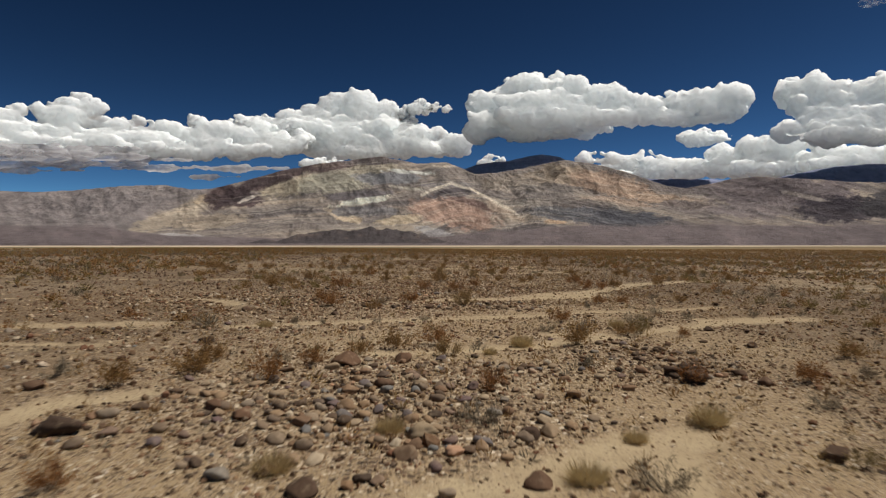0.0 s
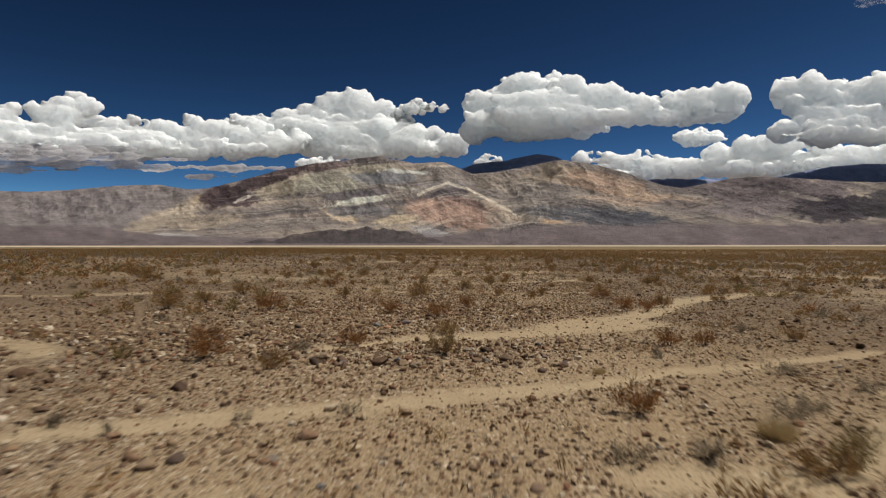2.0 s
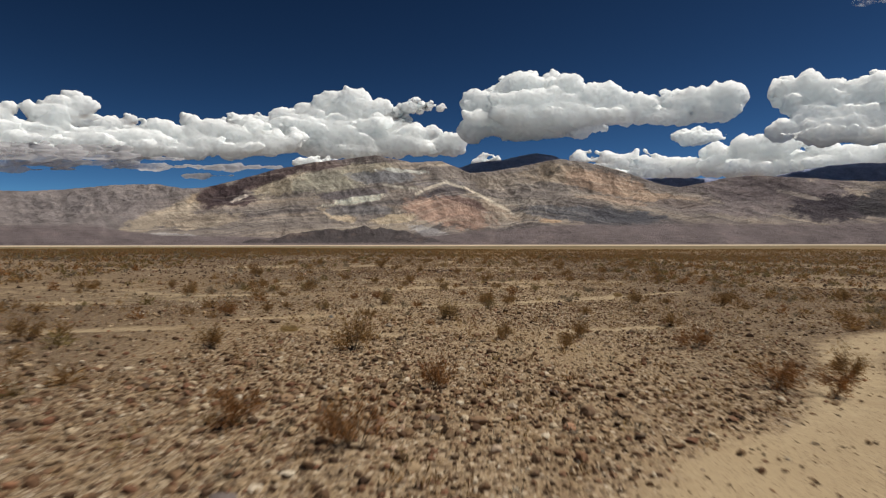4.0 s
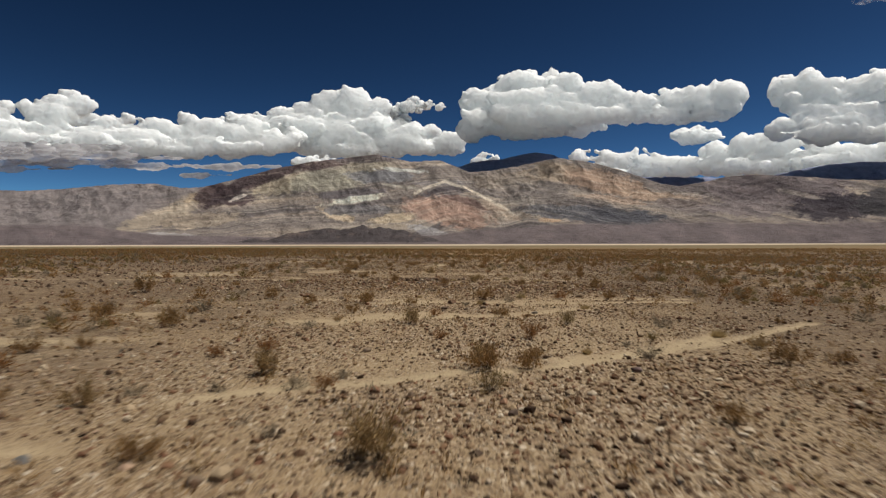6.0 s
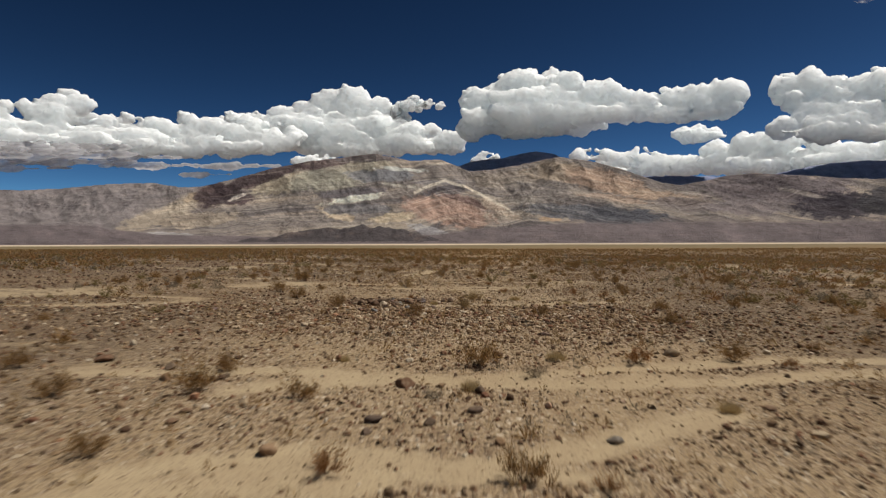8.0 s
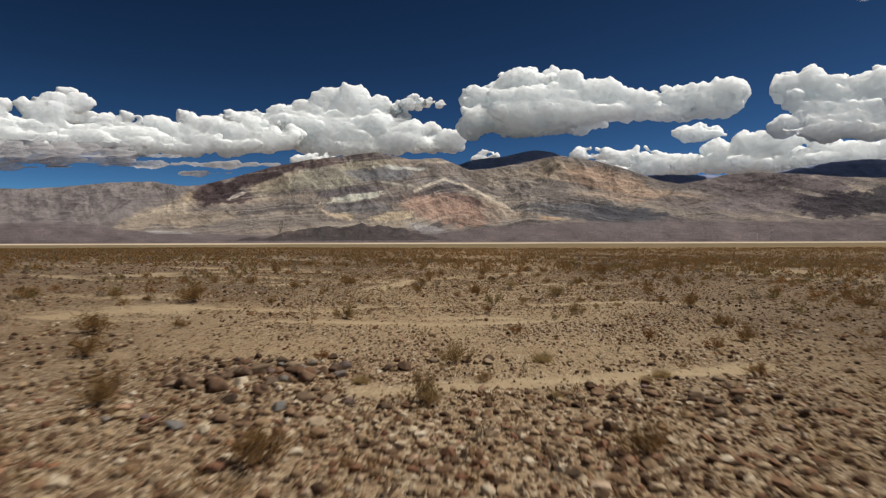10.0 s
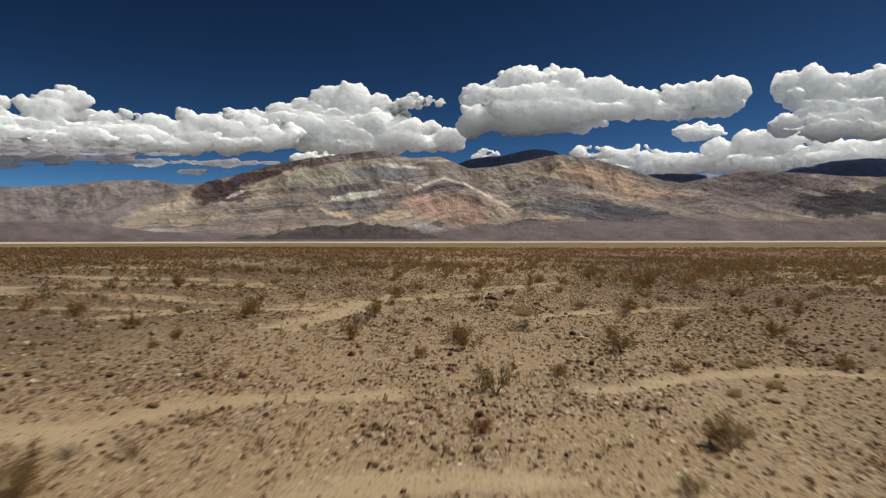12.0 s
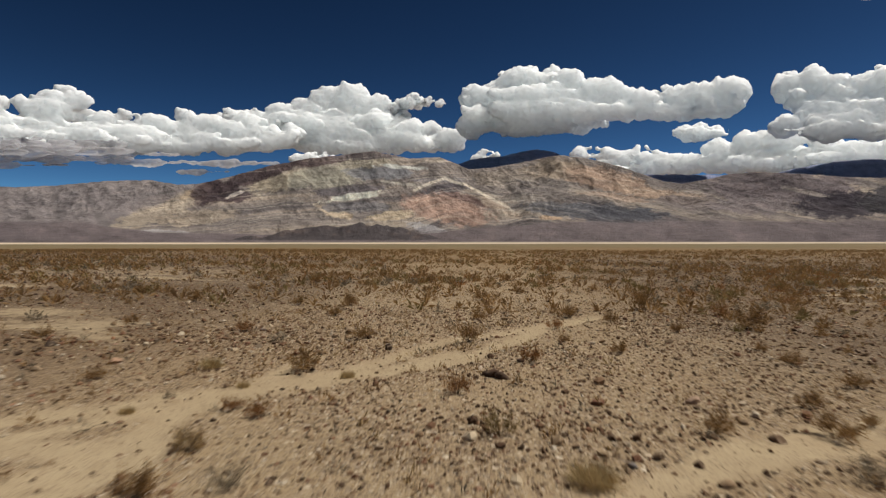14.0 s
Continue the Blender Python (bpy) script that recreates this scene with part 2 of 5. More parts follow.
LEAF = {
    "brown": plant_material("brown_dry_leaves", (0.21, 0.115, 0.042), (0.38, 0.225, 0.088), (0.34, 0.21, 0.085)),
    "rust": plant_material("rust_dry_leaves", (0.22, 0.095, 0.032), (0.38, 0.18, 0.064), (0.32, 0.175, 0.07)),
    "olive": plant_material("olive_small_leaves", (0.155, 0.115, 0.042), (0.30, 0.225, 0.09), (0.32, 0.21, 0.09)),
    "grey": plant_material("grey_dead_leaves", (0.17, 0.14, 0.10), (0.33, 0.275, 0.19), (0.26, 0.20, 0.13)),
    "golden": plant_material("golden_dry_leaves", (0.27, 0.175, 0.075), (0.43, 0.30, 0.14), (0.36, 0.24, 0.11)),
    "scrub": plant_material("far_scrub_leaves", (0.22, 0.13, 0.055), (0.34, 0.213, 0.098), (0.29, 0.17, 0.075)),
    "straw": plant_material("straw_grass_blades", (0.42, 0.31, 0.15), (0.58, 0.45, 0.24), (0.44, 0.32, 0.16)),
}


# ---- mesh helpers ----
rng = np.random.default_rng(7)


def lattice(x, y, seed):
    """Smooth noise between 0 and 1 on a square lattice."""
    xi, yi = np.floor(x), np.floor(y)
    fx, fy = x - xi, y - yi
    fx, fy = fx * fx * (3 - 2 * fx), fy * fy * (3 - 2 * fy)

    def h(a, b):
        v = np.sin(a * 127.1 + b * 311.7 + seed * 74.7) * 43758.5453
        return v - np.floor(v)
    return (h(xi, yi) * (1 - fx) + h(xi + 1, yi) * fx) * (1 - fy) + (h(xi, yi + 1) * (1 - fx) + h(xi + 1, yi + 1) * fx) * fy


def fractal(x, y, seed, octaves=5, rough=0.5):
    total, amp, out = 0.0, 1.0, 0.0
    for i in range(octaves):
        c, s = math.cos(0.7 * i + 0.4), math.sin(0.7 * i + 0.4)
        out = out + amp * lattice((x * c - y * s) * 2 ** i + 17.3 * i, (x * s + y * c) * 2 ** i - 9.1 * i, seed + i)
        total += amp
        amp *= rough
    return out / total


def ridged(x, y, seed, octaves=5):
    total, amp, out = 0.0, 1.0, 0.0
    for i in range(octaves):
        c, s = math.cos(0.7 * i + 0.4), math.sin(0.7 * i + 0.4)
        out = out + amp * (1 - np.abs(2 * lattice((x * c - y * s) * 2 ** i + 5.7 * i, (x * s + y * c) * 2 ** i + 3.3 * i, seed + i) - 1))
        total += amp
        amp *= 0.5
    return out / total


def raw_mesh(name, verts, faces, mat, smooth=True):
    """A mesh from arrays of places and of equal-sided faces."""
    me = bpy.data.meshes.new(name)
    n, k = faces.shape
    me.vertices.add(len(verts))
    me.vertices.foreach_set("co", np.asarray(verts, dtype=np.float32).ravel())
    me.loops.add(n * k)
    me.loops.foreach_set("vertex_index", faces.astype(np.int32).ravel())
    me.polygons.add(n)
    me.polygons.foreach_set("loop_start", np.arange(0, n * k, k, dtype=np.int32))
    me.polygons.foreach_set("use_smooth", np.full(n, smooth))
    me.update(calc_edges=True)
    me.materials.append(mat)
    return me


def grid_faces(rows, cols):
    i = np.arange((rows - 1) * cols).reshape(rows - 1, cols)[:, :-1].ravel()
    return np.stack([i, i + 1, i + cols + 1, i + cols], 1)


def ball(level):
    bm = bmesh.new()
    bmesh.ops.create_icosphere(bm, subdivisions=level, radius=1)
    v = np.array([p.co[:] for p in bm.verts])
    f = np.array([[p.index for p in q.verts] for q in bm.faces])
    bm.free()
    return v, f


def scatter(protos, which, places, turns, sizes, tilt=None):
    """Joined copies of small prototype shapes: arrays of vertices and triangles."""
    vs, fs, base = [], [], 0
    for k, (v, f) in enumerate(protos):
        m = np.where(which == k)[0]
        if not len(m):
            continue
        c, s = np.cos(turns[m])[:, None], np.sin(turns[m])[:, None]
        p = v[None] * sizes[m][:, None, :]
        if tilt is not None:
            t = tilt[m][:, None]
            p = np.stack([p[..., 0], p[..., 1] * np.cos(t) - p[..., 2] * np.sin(t), p[..., 1] * np.sin(t) + p[..., 2] * np.cos(t)], -1)
        q = np.stack([p[..., 0] * c - p[..., 1] * s, p[..., 0] * s + p[..., 1] * c, p[..., 2]], -1) + places[m][:, None, :]
        vs.append(q.reshape(-1, 3))
        fs.append((f[None] + (base + np.arange(len(m)) * len(v))[:, None, None]).reshape(-1, f.shape[1]))
        base += len(m) * len(v)
    return np.concatenate(vs), np.concatenate(fs)


# ---- the plan of the plain: sandy washes and stony patches ----
WASHES, STONY = [], []


def wash(width, *points):
    WASHES.append((width, *points))


def stony(x, y, half_x, half_y, strength):
    STONY.append((x, y, half_x, half_y, strength))


wash(0.44, (0.1, 4.6), (0.8, 5.0), (1.7, 5.7), (2.6, 6.1))
wash(0.30, (2.3, 5.8), (2.0, 4.6))
wash(0.30, (-4.7, 6.2), (-4.5, 7.1), (-3.7, 7.3))
wash(0.27, (-1.7, 10.1), (-0.9, 10.2), (-0.3, 10.4), (0.5, 10.9))
wash(0.46, (0.5, 10.9), (1.3, 11.25), (2.1, 11.6), (2.5, 11.8))
wash(0.26, (2.5, 11.8), (3.2, 12.2), (4.2, 12.9), (5.2, 13.5))
wash(0.36, (2.4, 12.6), (3.2, 12.8), (3.7, 12.8))
wash(0.40, (5.2, 13.5), (6.9, 15.0))
wash(0.34, (-4.6, 13.1), (-3.3, 13.6), (-2.6, 13.9), (-1.7, 14.3), (-0.5, 14.8))
wash(0.46, (-0.5, 14.8), (0.3, 15.1), (1.1, 15.4), (2.0, 15.8))
wash(0.26, (2.0, 15.8), (4.3, 16.8))
wash(0.67, (7.0, 15.1), (7.3, 15.7), (9.0, 16.1), (10.0, 16.4))
wash(0.60, (1.2, 20.0), (2.9, 20.9), (6.0, 22.5))
wash(0.20, (4.1, 16.8), (5.5, 17.5), (7.0, 18.1), (9.2, 19.0))
wash(0.45, (0.9, 20.0), (2.1, 20.6), (3.5, 21.6), (5.2, 22.7))
wash(0.52, (5.2, 22.7), (8.8, 28.1), (12.1, 30.6))
wash(0.23, (-1.7, 18.3), (-1.3, 18.7), (-0.8, 19.1), (-0.2, 19.6))
wash(0.43, (-0.2, 19.6), (0.7, 20.1), (1.7, 20.5), (2.9, 21.2), (4.0, 22.5))
wash(0.63, (4.0, 22.5), (6.4, 24.3), (9.7, 29.2), (12.0, 30.8), (15.8, 32.9))
wash(0.28, (-2.1, 30.4), (-1.0, 30.3), (0.5, 29.8))
wash(0.25, (-3.4, 32.2), (-2.7, 32.5), (-1.4, 32.9))
wash(0.28, (3.8, 30.6), (5.2, 31.2), (7.2, 31.6))
wash(0.20, (-1.0, 34.6), (-0.5, 34.9), (0.2, 35.3), (0.9, 35.5), (1.6, 35.9), (2.6, 36.3))
wash(0.20, (3.3, 36.4), (4.2, 36.9), (5.4, 37.6), (6.6, 38.1))
wash(0.23, (6.6, 38.1), (8.2, 39.4), (9.8, 40.7), (11.7, 42.0))
wash(0.33, (-5.8, 42.3), (-5.1, 42.5))
wash(0.40, (-1.1, 41.5), (0.7, 42.3), (2.6, 42.9))
wash(0.37, (-0.2, 41.4), (0.6, 42.6), (2.0, 43.0), (3.5, 42.9), (5.2, 43.9), (6.5, 44.6))
wash(0.44, (0.5, 45.7), (3.0, 46.4), (5.6, 46.1), (10.5, 46.9))
wash(0.22, (4.2, 37.2), (4.9, 37.6), (5.5, 37.9), (6.5, 38.6), (7.5, 39.4), (8.5, 40.2))
wash(0.33, (-2.1, 46.6), (-0.4, 46.5), (0.7, 46.8), (2.6, 46.5), (4.2, 46.5), (6.0, 47.0), (8.2, 47.7), (10.9, 47.9))
wash(0.28, (0.2, 42.9), (1.1, 43.3), (2.2, 43.5), (3.8, 43.0), (4.7, 42.8))
wash(0.33, (3.3, 55.7), (4.2, 55.9), (5.0, 56.1), (6.1, 56.4), (7.5, 56.9), (9.0, 57.4))
wash(0.30, (0.3, 61.9), (2.4, 61.8), (4.6, 61.7), (6.8, 62.2))
wash(0.40, (-3.3, 64.5), (-0.0, 63.8), (1.7, 63.5))
wash(0.30, (0.8, 63.6), (1.5, 64.1), (2.1, 64.8), (3.2, 65.2), (4.5, 65.3))
wash(0.23, (1.4, 70.3), (2.5, 73.2), (3.6, 78.0))
wash(0.43, (-2.4, 71.5), (-0.3, 73.6), (2.4, 73.5))
wash(0.23, (7.0, 65.5), (8.8, 66.4), (10.3, 66.8), (11.5, 66.5))
wash(0.20, (4.0, 62.6), (5.1, 62.8), (6.0, 62.6))
wash(0.23, (0.7, 73.1), (1.6, 74.0), (2.6, 74.9), (3.4, 75.9))
wash(0.30, (3.4, 75.9), (4.8, 76.9), (6.3, 78.0), (8.0, 81.0), (10.2, 83.9))
wash(0.20, (2.1, 70.0), (2.1, 70.8), (2.4, 71.6), (2.9, 73.1))
wash(0.30, (6.9, 71.8), (7.8, 72.6), (9.1, 73.7), (10.5, 74.3), (12.5, 75.0))
wash(0.32, (0.8, 74.3), (1.6, 74.7), (2.3, 75.4), (3.1, 75.7), (3.7, 76.4))
wash(0.29, (3.7, 76.4), (4.3, 77.0), (5.1, 78.4), (6.1, 80.0), (8.2, 81.8), (10.2, 84.0))
wash(0.20, (3.7, 75.7), (4.7, 77.0), (6.1, 78.5))
wash(0.20, (2.7, 72.5), (2.9, 73.2), (2.7, 74.4), (3.2, 75.4))
wash(0.24, (7.9, 72.6), (8.7, 73.2), (9.5, 73.6), (10.7, 74.0))
stony(-1.1, 6.8, 2.3, 1.5, 1)
stony(-7.7, 17.2, 5.5, 6.7, 0.6)
stony(0.3, 9.0, 1.8, 0.6, 0.8)
stony(3.4, 10.1, 1.4, 1.5, 0.7)
stony(-8.2, 18.1, 2.3, 2.1, 0.9)
stony(-3.8, 18.6, 4.3, 1.6, 1.2)
stony(-0.3, 24.4, 3.6, 5.6, 0.7)
stony(0.1, 24.9, 5.4, 2.1, 1)
stony(-2.0, 20.7, 2, 0.9, 0.8)
stony(0.1, 17.4, 2.2, 0.6, 0.9)
stony(0.6, 12.9, 2.6, 0.9, 0.25)
stony(1.7, 18.4, 1.1, 0.8, 0.6)
stony(3.0, 33.4, 3.2, 1.6, 0.5)
stony(1.6, 29.7, 1.4, 0.6, 0.4)
stony(2.8, 34.8, 2.1, 0.5, 0.6)
stony(6.2, 36.5, 1.8, 1.6, 0.6)
stony(5.2, 53.7, 6.6, 2.8, 1)
stony(2.0, 38.5, 2.4, 0.4, 0.4)
stony(4.3, 52.6, 6, 3, 0.9)
stony(-4.7, 53.5, 3.6, 4.2, 0.7)
stony(1.3, 56.8, 1.6, 0.6, 1.3)
stony(2.0, 54.7, 1.7, 0.6, 0.8)
stony(7.6, 55.9, 1.2, 0.9, 0.6)
stony(0.2, 66.2, 1.2, 1.2, 0.6)
stony(8.1, 69.0, 0.8, 0.8, 0.5)
stony(-0.1, 79.7, 4, 1.4, 1)
stony(7.1, 74.0, 1.6, 1.1, 0.3)
stony(13.7, 82.0, 2.3, 4.1, 0.3)


def clumps(x, y):
    """Stones gather in drifts a stride or two across."""
    return np.clip((fractal(x * 0.75, y * 0.55, 131, 3) - 0.37) * 4.0, 0, 1)


def sandiness(x, y):
    """1 in the middle of a wash, 0 on gravel."""
    wx = x + 0.3 * (fractal(x * 0.8, y * 0.8, 3, 3) - 0.5)
    wy = y + 0.5 * (fractal(x * 0.7, y * 0.7, 9, 3) - 0.5)
    out = np.zeros_like(x)
    for width, *pts in WASHES:
        for (ax, ay), (bx, by) in zip(pts[:-1], pts[1:]):
            near = (np.abs(wy - (ay + by) / 2) < abs(by - ay) / 2 + 3) & (np.abs(wx - (ax + bx) / 2) < abs(bx - ax) / 2 + 3)
            if not near.any():
                continue
            px, py = wx[near], wy[near]
            dx, dy = bx - ax, by - ay
            t = np.clip(((px - ax) * dx + (py - ay) * dy) / (dx * dx + dy * dy + 1e-9), 0, 1)
            d = np.hypot(px - ax - t * dx, (py - ay - t * dy))
            out[near] = np.maximum(out[near], np.clip(1.3 - d / (max(width, 0.27) * 0.95), 0, 1))
    # fainter wandering washes over the rest of the plain
    wild = fractal(x * 0.05 + 4, y * 0.16, 21, 4)
    off = np.clip((np.hypot((x - 3 - 0.08 * y) / 9, np.maximum(np.abs(y - 45) - 45, 0) / 8) - 0.8) * 2, 0.35, 1)
    # open sand between the stones on the last stretch
    out = np.maximum(out, 0.10 * np.clip((y - 54) / 6, 0, 1) * np.clip((100 - y) / 6, 0, 1) * np.clip(1.1 - 1.2 * clumps(x, y), 0, 1) * np.clip((9 - np.abs(x - 4)) / 3, 0, 1))
    # narrow winding channels away from the way
    bend = fractal(x * 0.045 + 9, y * 0.13, 23, 3)
    channel = np.clip((0.035 - np.abs(bend - 0.5)) * 26, 0, 0.75) * np.clip((off - 0.4) * 3, 0, 1)
    wild = np.clip((wild - 0.62) * 8, 0, 0.4) * off * np.clip((x + 30) / 20, 0.3, 1)
    return np.maximum(out, np.maximum(wild, channel * np.clip((150 - y) / 40, 0, 1)))


def stoniness(x, y):
    out = -0.05 + 0.45 * clumps(x, y) * np.clip(1 - (y - 60) / 40, 0.6, 1) + 0.15 + 0.25 * fractal(x * 0.12, y * 0.2, 31, 3) + 0.75 * np.clip((np.abs(x - 0.086 * y) - 5) / 5, 0, 1)
    for cx, cy, rx, ry, strength in STONY:
        d = ((x - cx) / rx) ** 2 + ((y - cy) / ry) ** 2
        out = out + strength * (1.0 if cy < 20 else 0.7) * np.exp(-d * d * 0.7)
    return out


def varnished(x, y):
    """Where old dark desert pavement lies, to both sides of the way."""
    u = x - 0.086 * y
    return np.clip((np.maximum(u, -u - 1) - 1.8) / 5, 0, 1) * np.clip(0.3 + 1.4 * fractal(x * 0.05, y * 0.12, 33, 3), 0, 1)


def lie(x, y):
    """The lie of the land along the way: it falls gently to the right, climbs a little ahead, and is level far off."""
    u = x - 0.086 * np.clip(y, 0, 70)
    side = np.clip(u, -40, 40) * np.clip((240 - np.abs(u)) / 200, 0, 1)
    f = np.clip((260 - y) / 150, 0, 1)
    return f * f * (3 - 2 * f) * (0.0042 * np.clip(y, -20, 110) - 0.015 * side)


def relief(x, y):
    """Height of the ground: gentle swells, washes slightly sunk; level and smooth far away."""
    near = np.clip(1.4 - np.hypot(x - 3, np.maximum(np.abs(y - 50) - 60, 0)) / 120, 0, 1)
    swell = 0.10 * (fractal(x * 0.15, y * 0.15, 41, 3) - 0.5) + 0.03 * (fractal(x * 1.2, y * 1.2, 43, 3) - 0.5)
    return lie(x, y) + near * (swell - 0.035 * sandiness(x, y))


def axis(a, b, step, far, ratio=1.22):
    mid = np.arange(a, b + step / 2, step)
    out, d, up = [], step, b
    while up < far:
        d *= ratio
        up += d
        out.append(up)
    out2, d, dn = [], step, a
    while dn > -far:
        d *= ratio
        dn -= d
        out2.append(dn)
    return np.concatenate([out2[::-1], mid, out])


gx, gy = axis(-9, 17, 0.28, 30000), axis(2, 96, 0.28, 30000)
X, Y = np.meshgrid(gx, gy)
me = raw_mesh("ground", np.stack([X.ravel(), Y.ravel(), relief(X.ravel(), Y.ravel())], 1), grid_faces(len(gy), len(gx)), GROUND)
me.attributes.new("stony", "FLOAT", "POINT").data.foreach_set("value", stoniness(X.ravel(), Y.ravel()).astype(np.float32))
me.attributes.new("varnish", "FLOAT", "POINT").data.foreach_set("value", varnished(X.ravel(), Y.ravel()).astype(np.float32))
me.attributes.new("sand", "FLOAT", "POINT").data.foreach_set("value", sandiness(X.ravel(), Y.ravel()).astype(np.float32))
tagged(new("ground", me), "pale tan desert ground of sand and gravel with sandy washes", "ground", kind="structure")


# ---- mountains ----
def profile(b, pairs):
    """Rise over bearing, both in thousandths of the distance, through the given summits and saddles."""
    xs, ys = zip(*pairs)
    return np.interp(b, xs, ys)


SKYLINE = [(-1000, 85), (-750, 91), (-690, 89), (-625, 92), (-545, 99), (-473, 101), (-425, 93), (-391, 95), (-339, 107), (-272, 125), (-214, 136), (-157, 143),
           (-105, 149), (-42, 137), (6, 139), (34, 128), (54, 119), (92, 122), (130, 128), (168, 136), (207, 143), (264, 135), (312, 122), (350, 109), (379, 99), (408, 95),
           (446, 101), (484, 110), (532, 115), (590, 112), (637, 110), (685, 106), (750, 105), (1000, 100)]
BACK_RIDGE = [(-1000, 20), (20, 60), (34, 127), (63, 136), (111, 141), (140, 148), (168, 152), (197, 147), (216, 138), (302, 112), (350, 111), (400, 110), (456, 110),
              (484, 108), (570, 113), (618, 124), (666, 131), (714, 135), (750, 136), (870, 141), (1000, 130)]
FAN = [(-1000, 36), (-750, 35), (-560, 29), (-463, 14), (-80, 9), (60, 20), (205, 33), (750, 35), (1000, 34)]
BEDS = []


def bed(bearing, rise, half_width, half_height, lean, tone):
    BEDS.append((bearing, rise, half_width, half_height, lean, tone))


bed(-620, 62, 170, 34, 0.0, (0.19, 0.155, 0.145))
bed(-560, 50, 60, 26, 0.0, (0.20, 0.165, 0.15))
bed(-450, 56, 75, 24, 0.4, (0.33, 0.262, 0.19))
bed(-390, 82, 30, 12, 0.3, (0.36, 0.27, 0.18))
bed(-395, 40, 70, 12, 0.1, (0.33, 0.26, 0.19))
bed(-345, 90, 7, 8, 0.0, (0.42, 0.35, 0.29))
bed(-255, 98, 40, 15, 0.2, (0.36, 0.29, 0.20))
bed(-175, 108, 70, 20, 0.1, (0.31, 0.27, 0.20))
bed(-120, 128, 45, 14, 0.0, (0.30, 0.25, 0.18))
bed(-95, 112, 60, 10, 0.0, (0.20, 0.185, 0.175))
bed(-60, 122, 40, 3, -0.05, (0.42, 0.39, 0.33))
bed(-140, 84, 55, 8, 0.06, (0.15, 0.125, 0.12))
bed(-133, 74, 46, 6, 0.13, (0.60, 0.52, 0.39))
bed(-165, 48, 28, 8, -0.3, (0.43, 0.33, 0.22))
bed(-68, 42, 38, 8, 0.1, (0.42, 0.325, 0.215))
bed(-130, 56, 60, 8, 0.0, (0.17, 0.15, 0.14))
bed(-60, 96, 35, 3, -0.1, (0.36, 0.31, 0.24))
bed(10, 84, 38, 10, 0.2, (0.14, 0.115, 0.11))
bed(30, 52, 70, 26, -0.1, (0.33, 0.215, 0.155))
bed(62, 66, 55, 6, -0.28, (0.20, 0.13, 0.105))
bed(100, 58, 30, 10, -0.5, (0.38, 0.29, 0.21))
bed(20, 102, 60, 4, 0.0, (0.20, 0.17, 0.155))
bed(130, 108, 70, 14, 0.05, (0.27, 0.215, 0.165))
bed(200, 118, 60, 16, -0.1, (0.31, 0.235, 0.165))
bed(175, 84, 60, 20, 0.0, (0.225, 0.185, 0.155))
bed(285, 45, 90, 15, -0.06, (0.105, 0.10, 0.105))
bed(200, 52, 60, 12, -0.05, (0.16, 0.145, 0.14))
bed(300, 98, 85, 18, -0.22, (0.35, 0.24, 0.165))
bed(390, 74, 75, 10, -0.18, (0.36, 0.255, 0.175))
bed(300, 72, 60, 5, -0.12, (0.33, 0.24, 0.175))
bed(420, 62, 55, 12, -0.1, (0.22, 0.175, 0.15))
bed(560, 88, 130, 28, 0.0, (0.16, 0.125, 0.118))
bed(520, 58, 90, 14, 0.0, (0.20, 0.16, 0.145))
# the next one is a cloud shadow on the right slope, painted as dark maroon
bed(690, 60, 80, 24, 0.0, (0.055, 0.042, 0.05))
bed(780, 70, 70, 25, 0.0, (0.075, 0.065, 0.065))
bed(610, 82, 40, 4, -0.2, (0.34, 0.28, 0.23))
bed(-535, 14, 26, 3, 0.05, (0.08, 0.062, 0.06))
bed(-10, 18, 34, 9, -0.25, (0.35, 0.31, 0.28))
bed(-460, 14, 60, 4, 0.0, (0.33, 0.29, 0.26))
bed(182, 36, 20, 4, 0.0, (0.42, 0.29, 0.18))
bed(-365, 84, 36, 24, 0.1, (0.085, 0.055, 0.055))
bed(-322, 78, 32, 14, -0.1, (0.085, 0.055, 0.055))
bed(-285, 113, 80, 12, 0.32, (0.085, 0.056, 0.054))
bed(-190, 132, 60, 8, 0.2, (0.13, 0.09, 0.08))
bed(-120, 144, 60, 9, 0.0, (0.14, 0.11, 0.10))
bed(-322, 82, 14, 3, 0.3, (0.50, 0.42, 0.34))
CREAM_FOLD = [(-35, 84), (-10, 95), (15, 103), (50, 93), (85, 74), (112, 60), (128, 48)]


def paint(col, amount, tone):
    return col + np.clip(amount, 0, 0.9)[:, None] * (np.asarray(tone) - col)


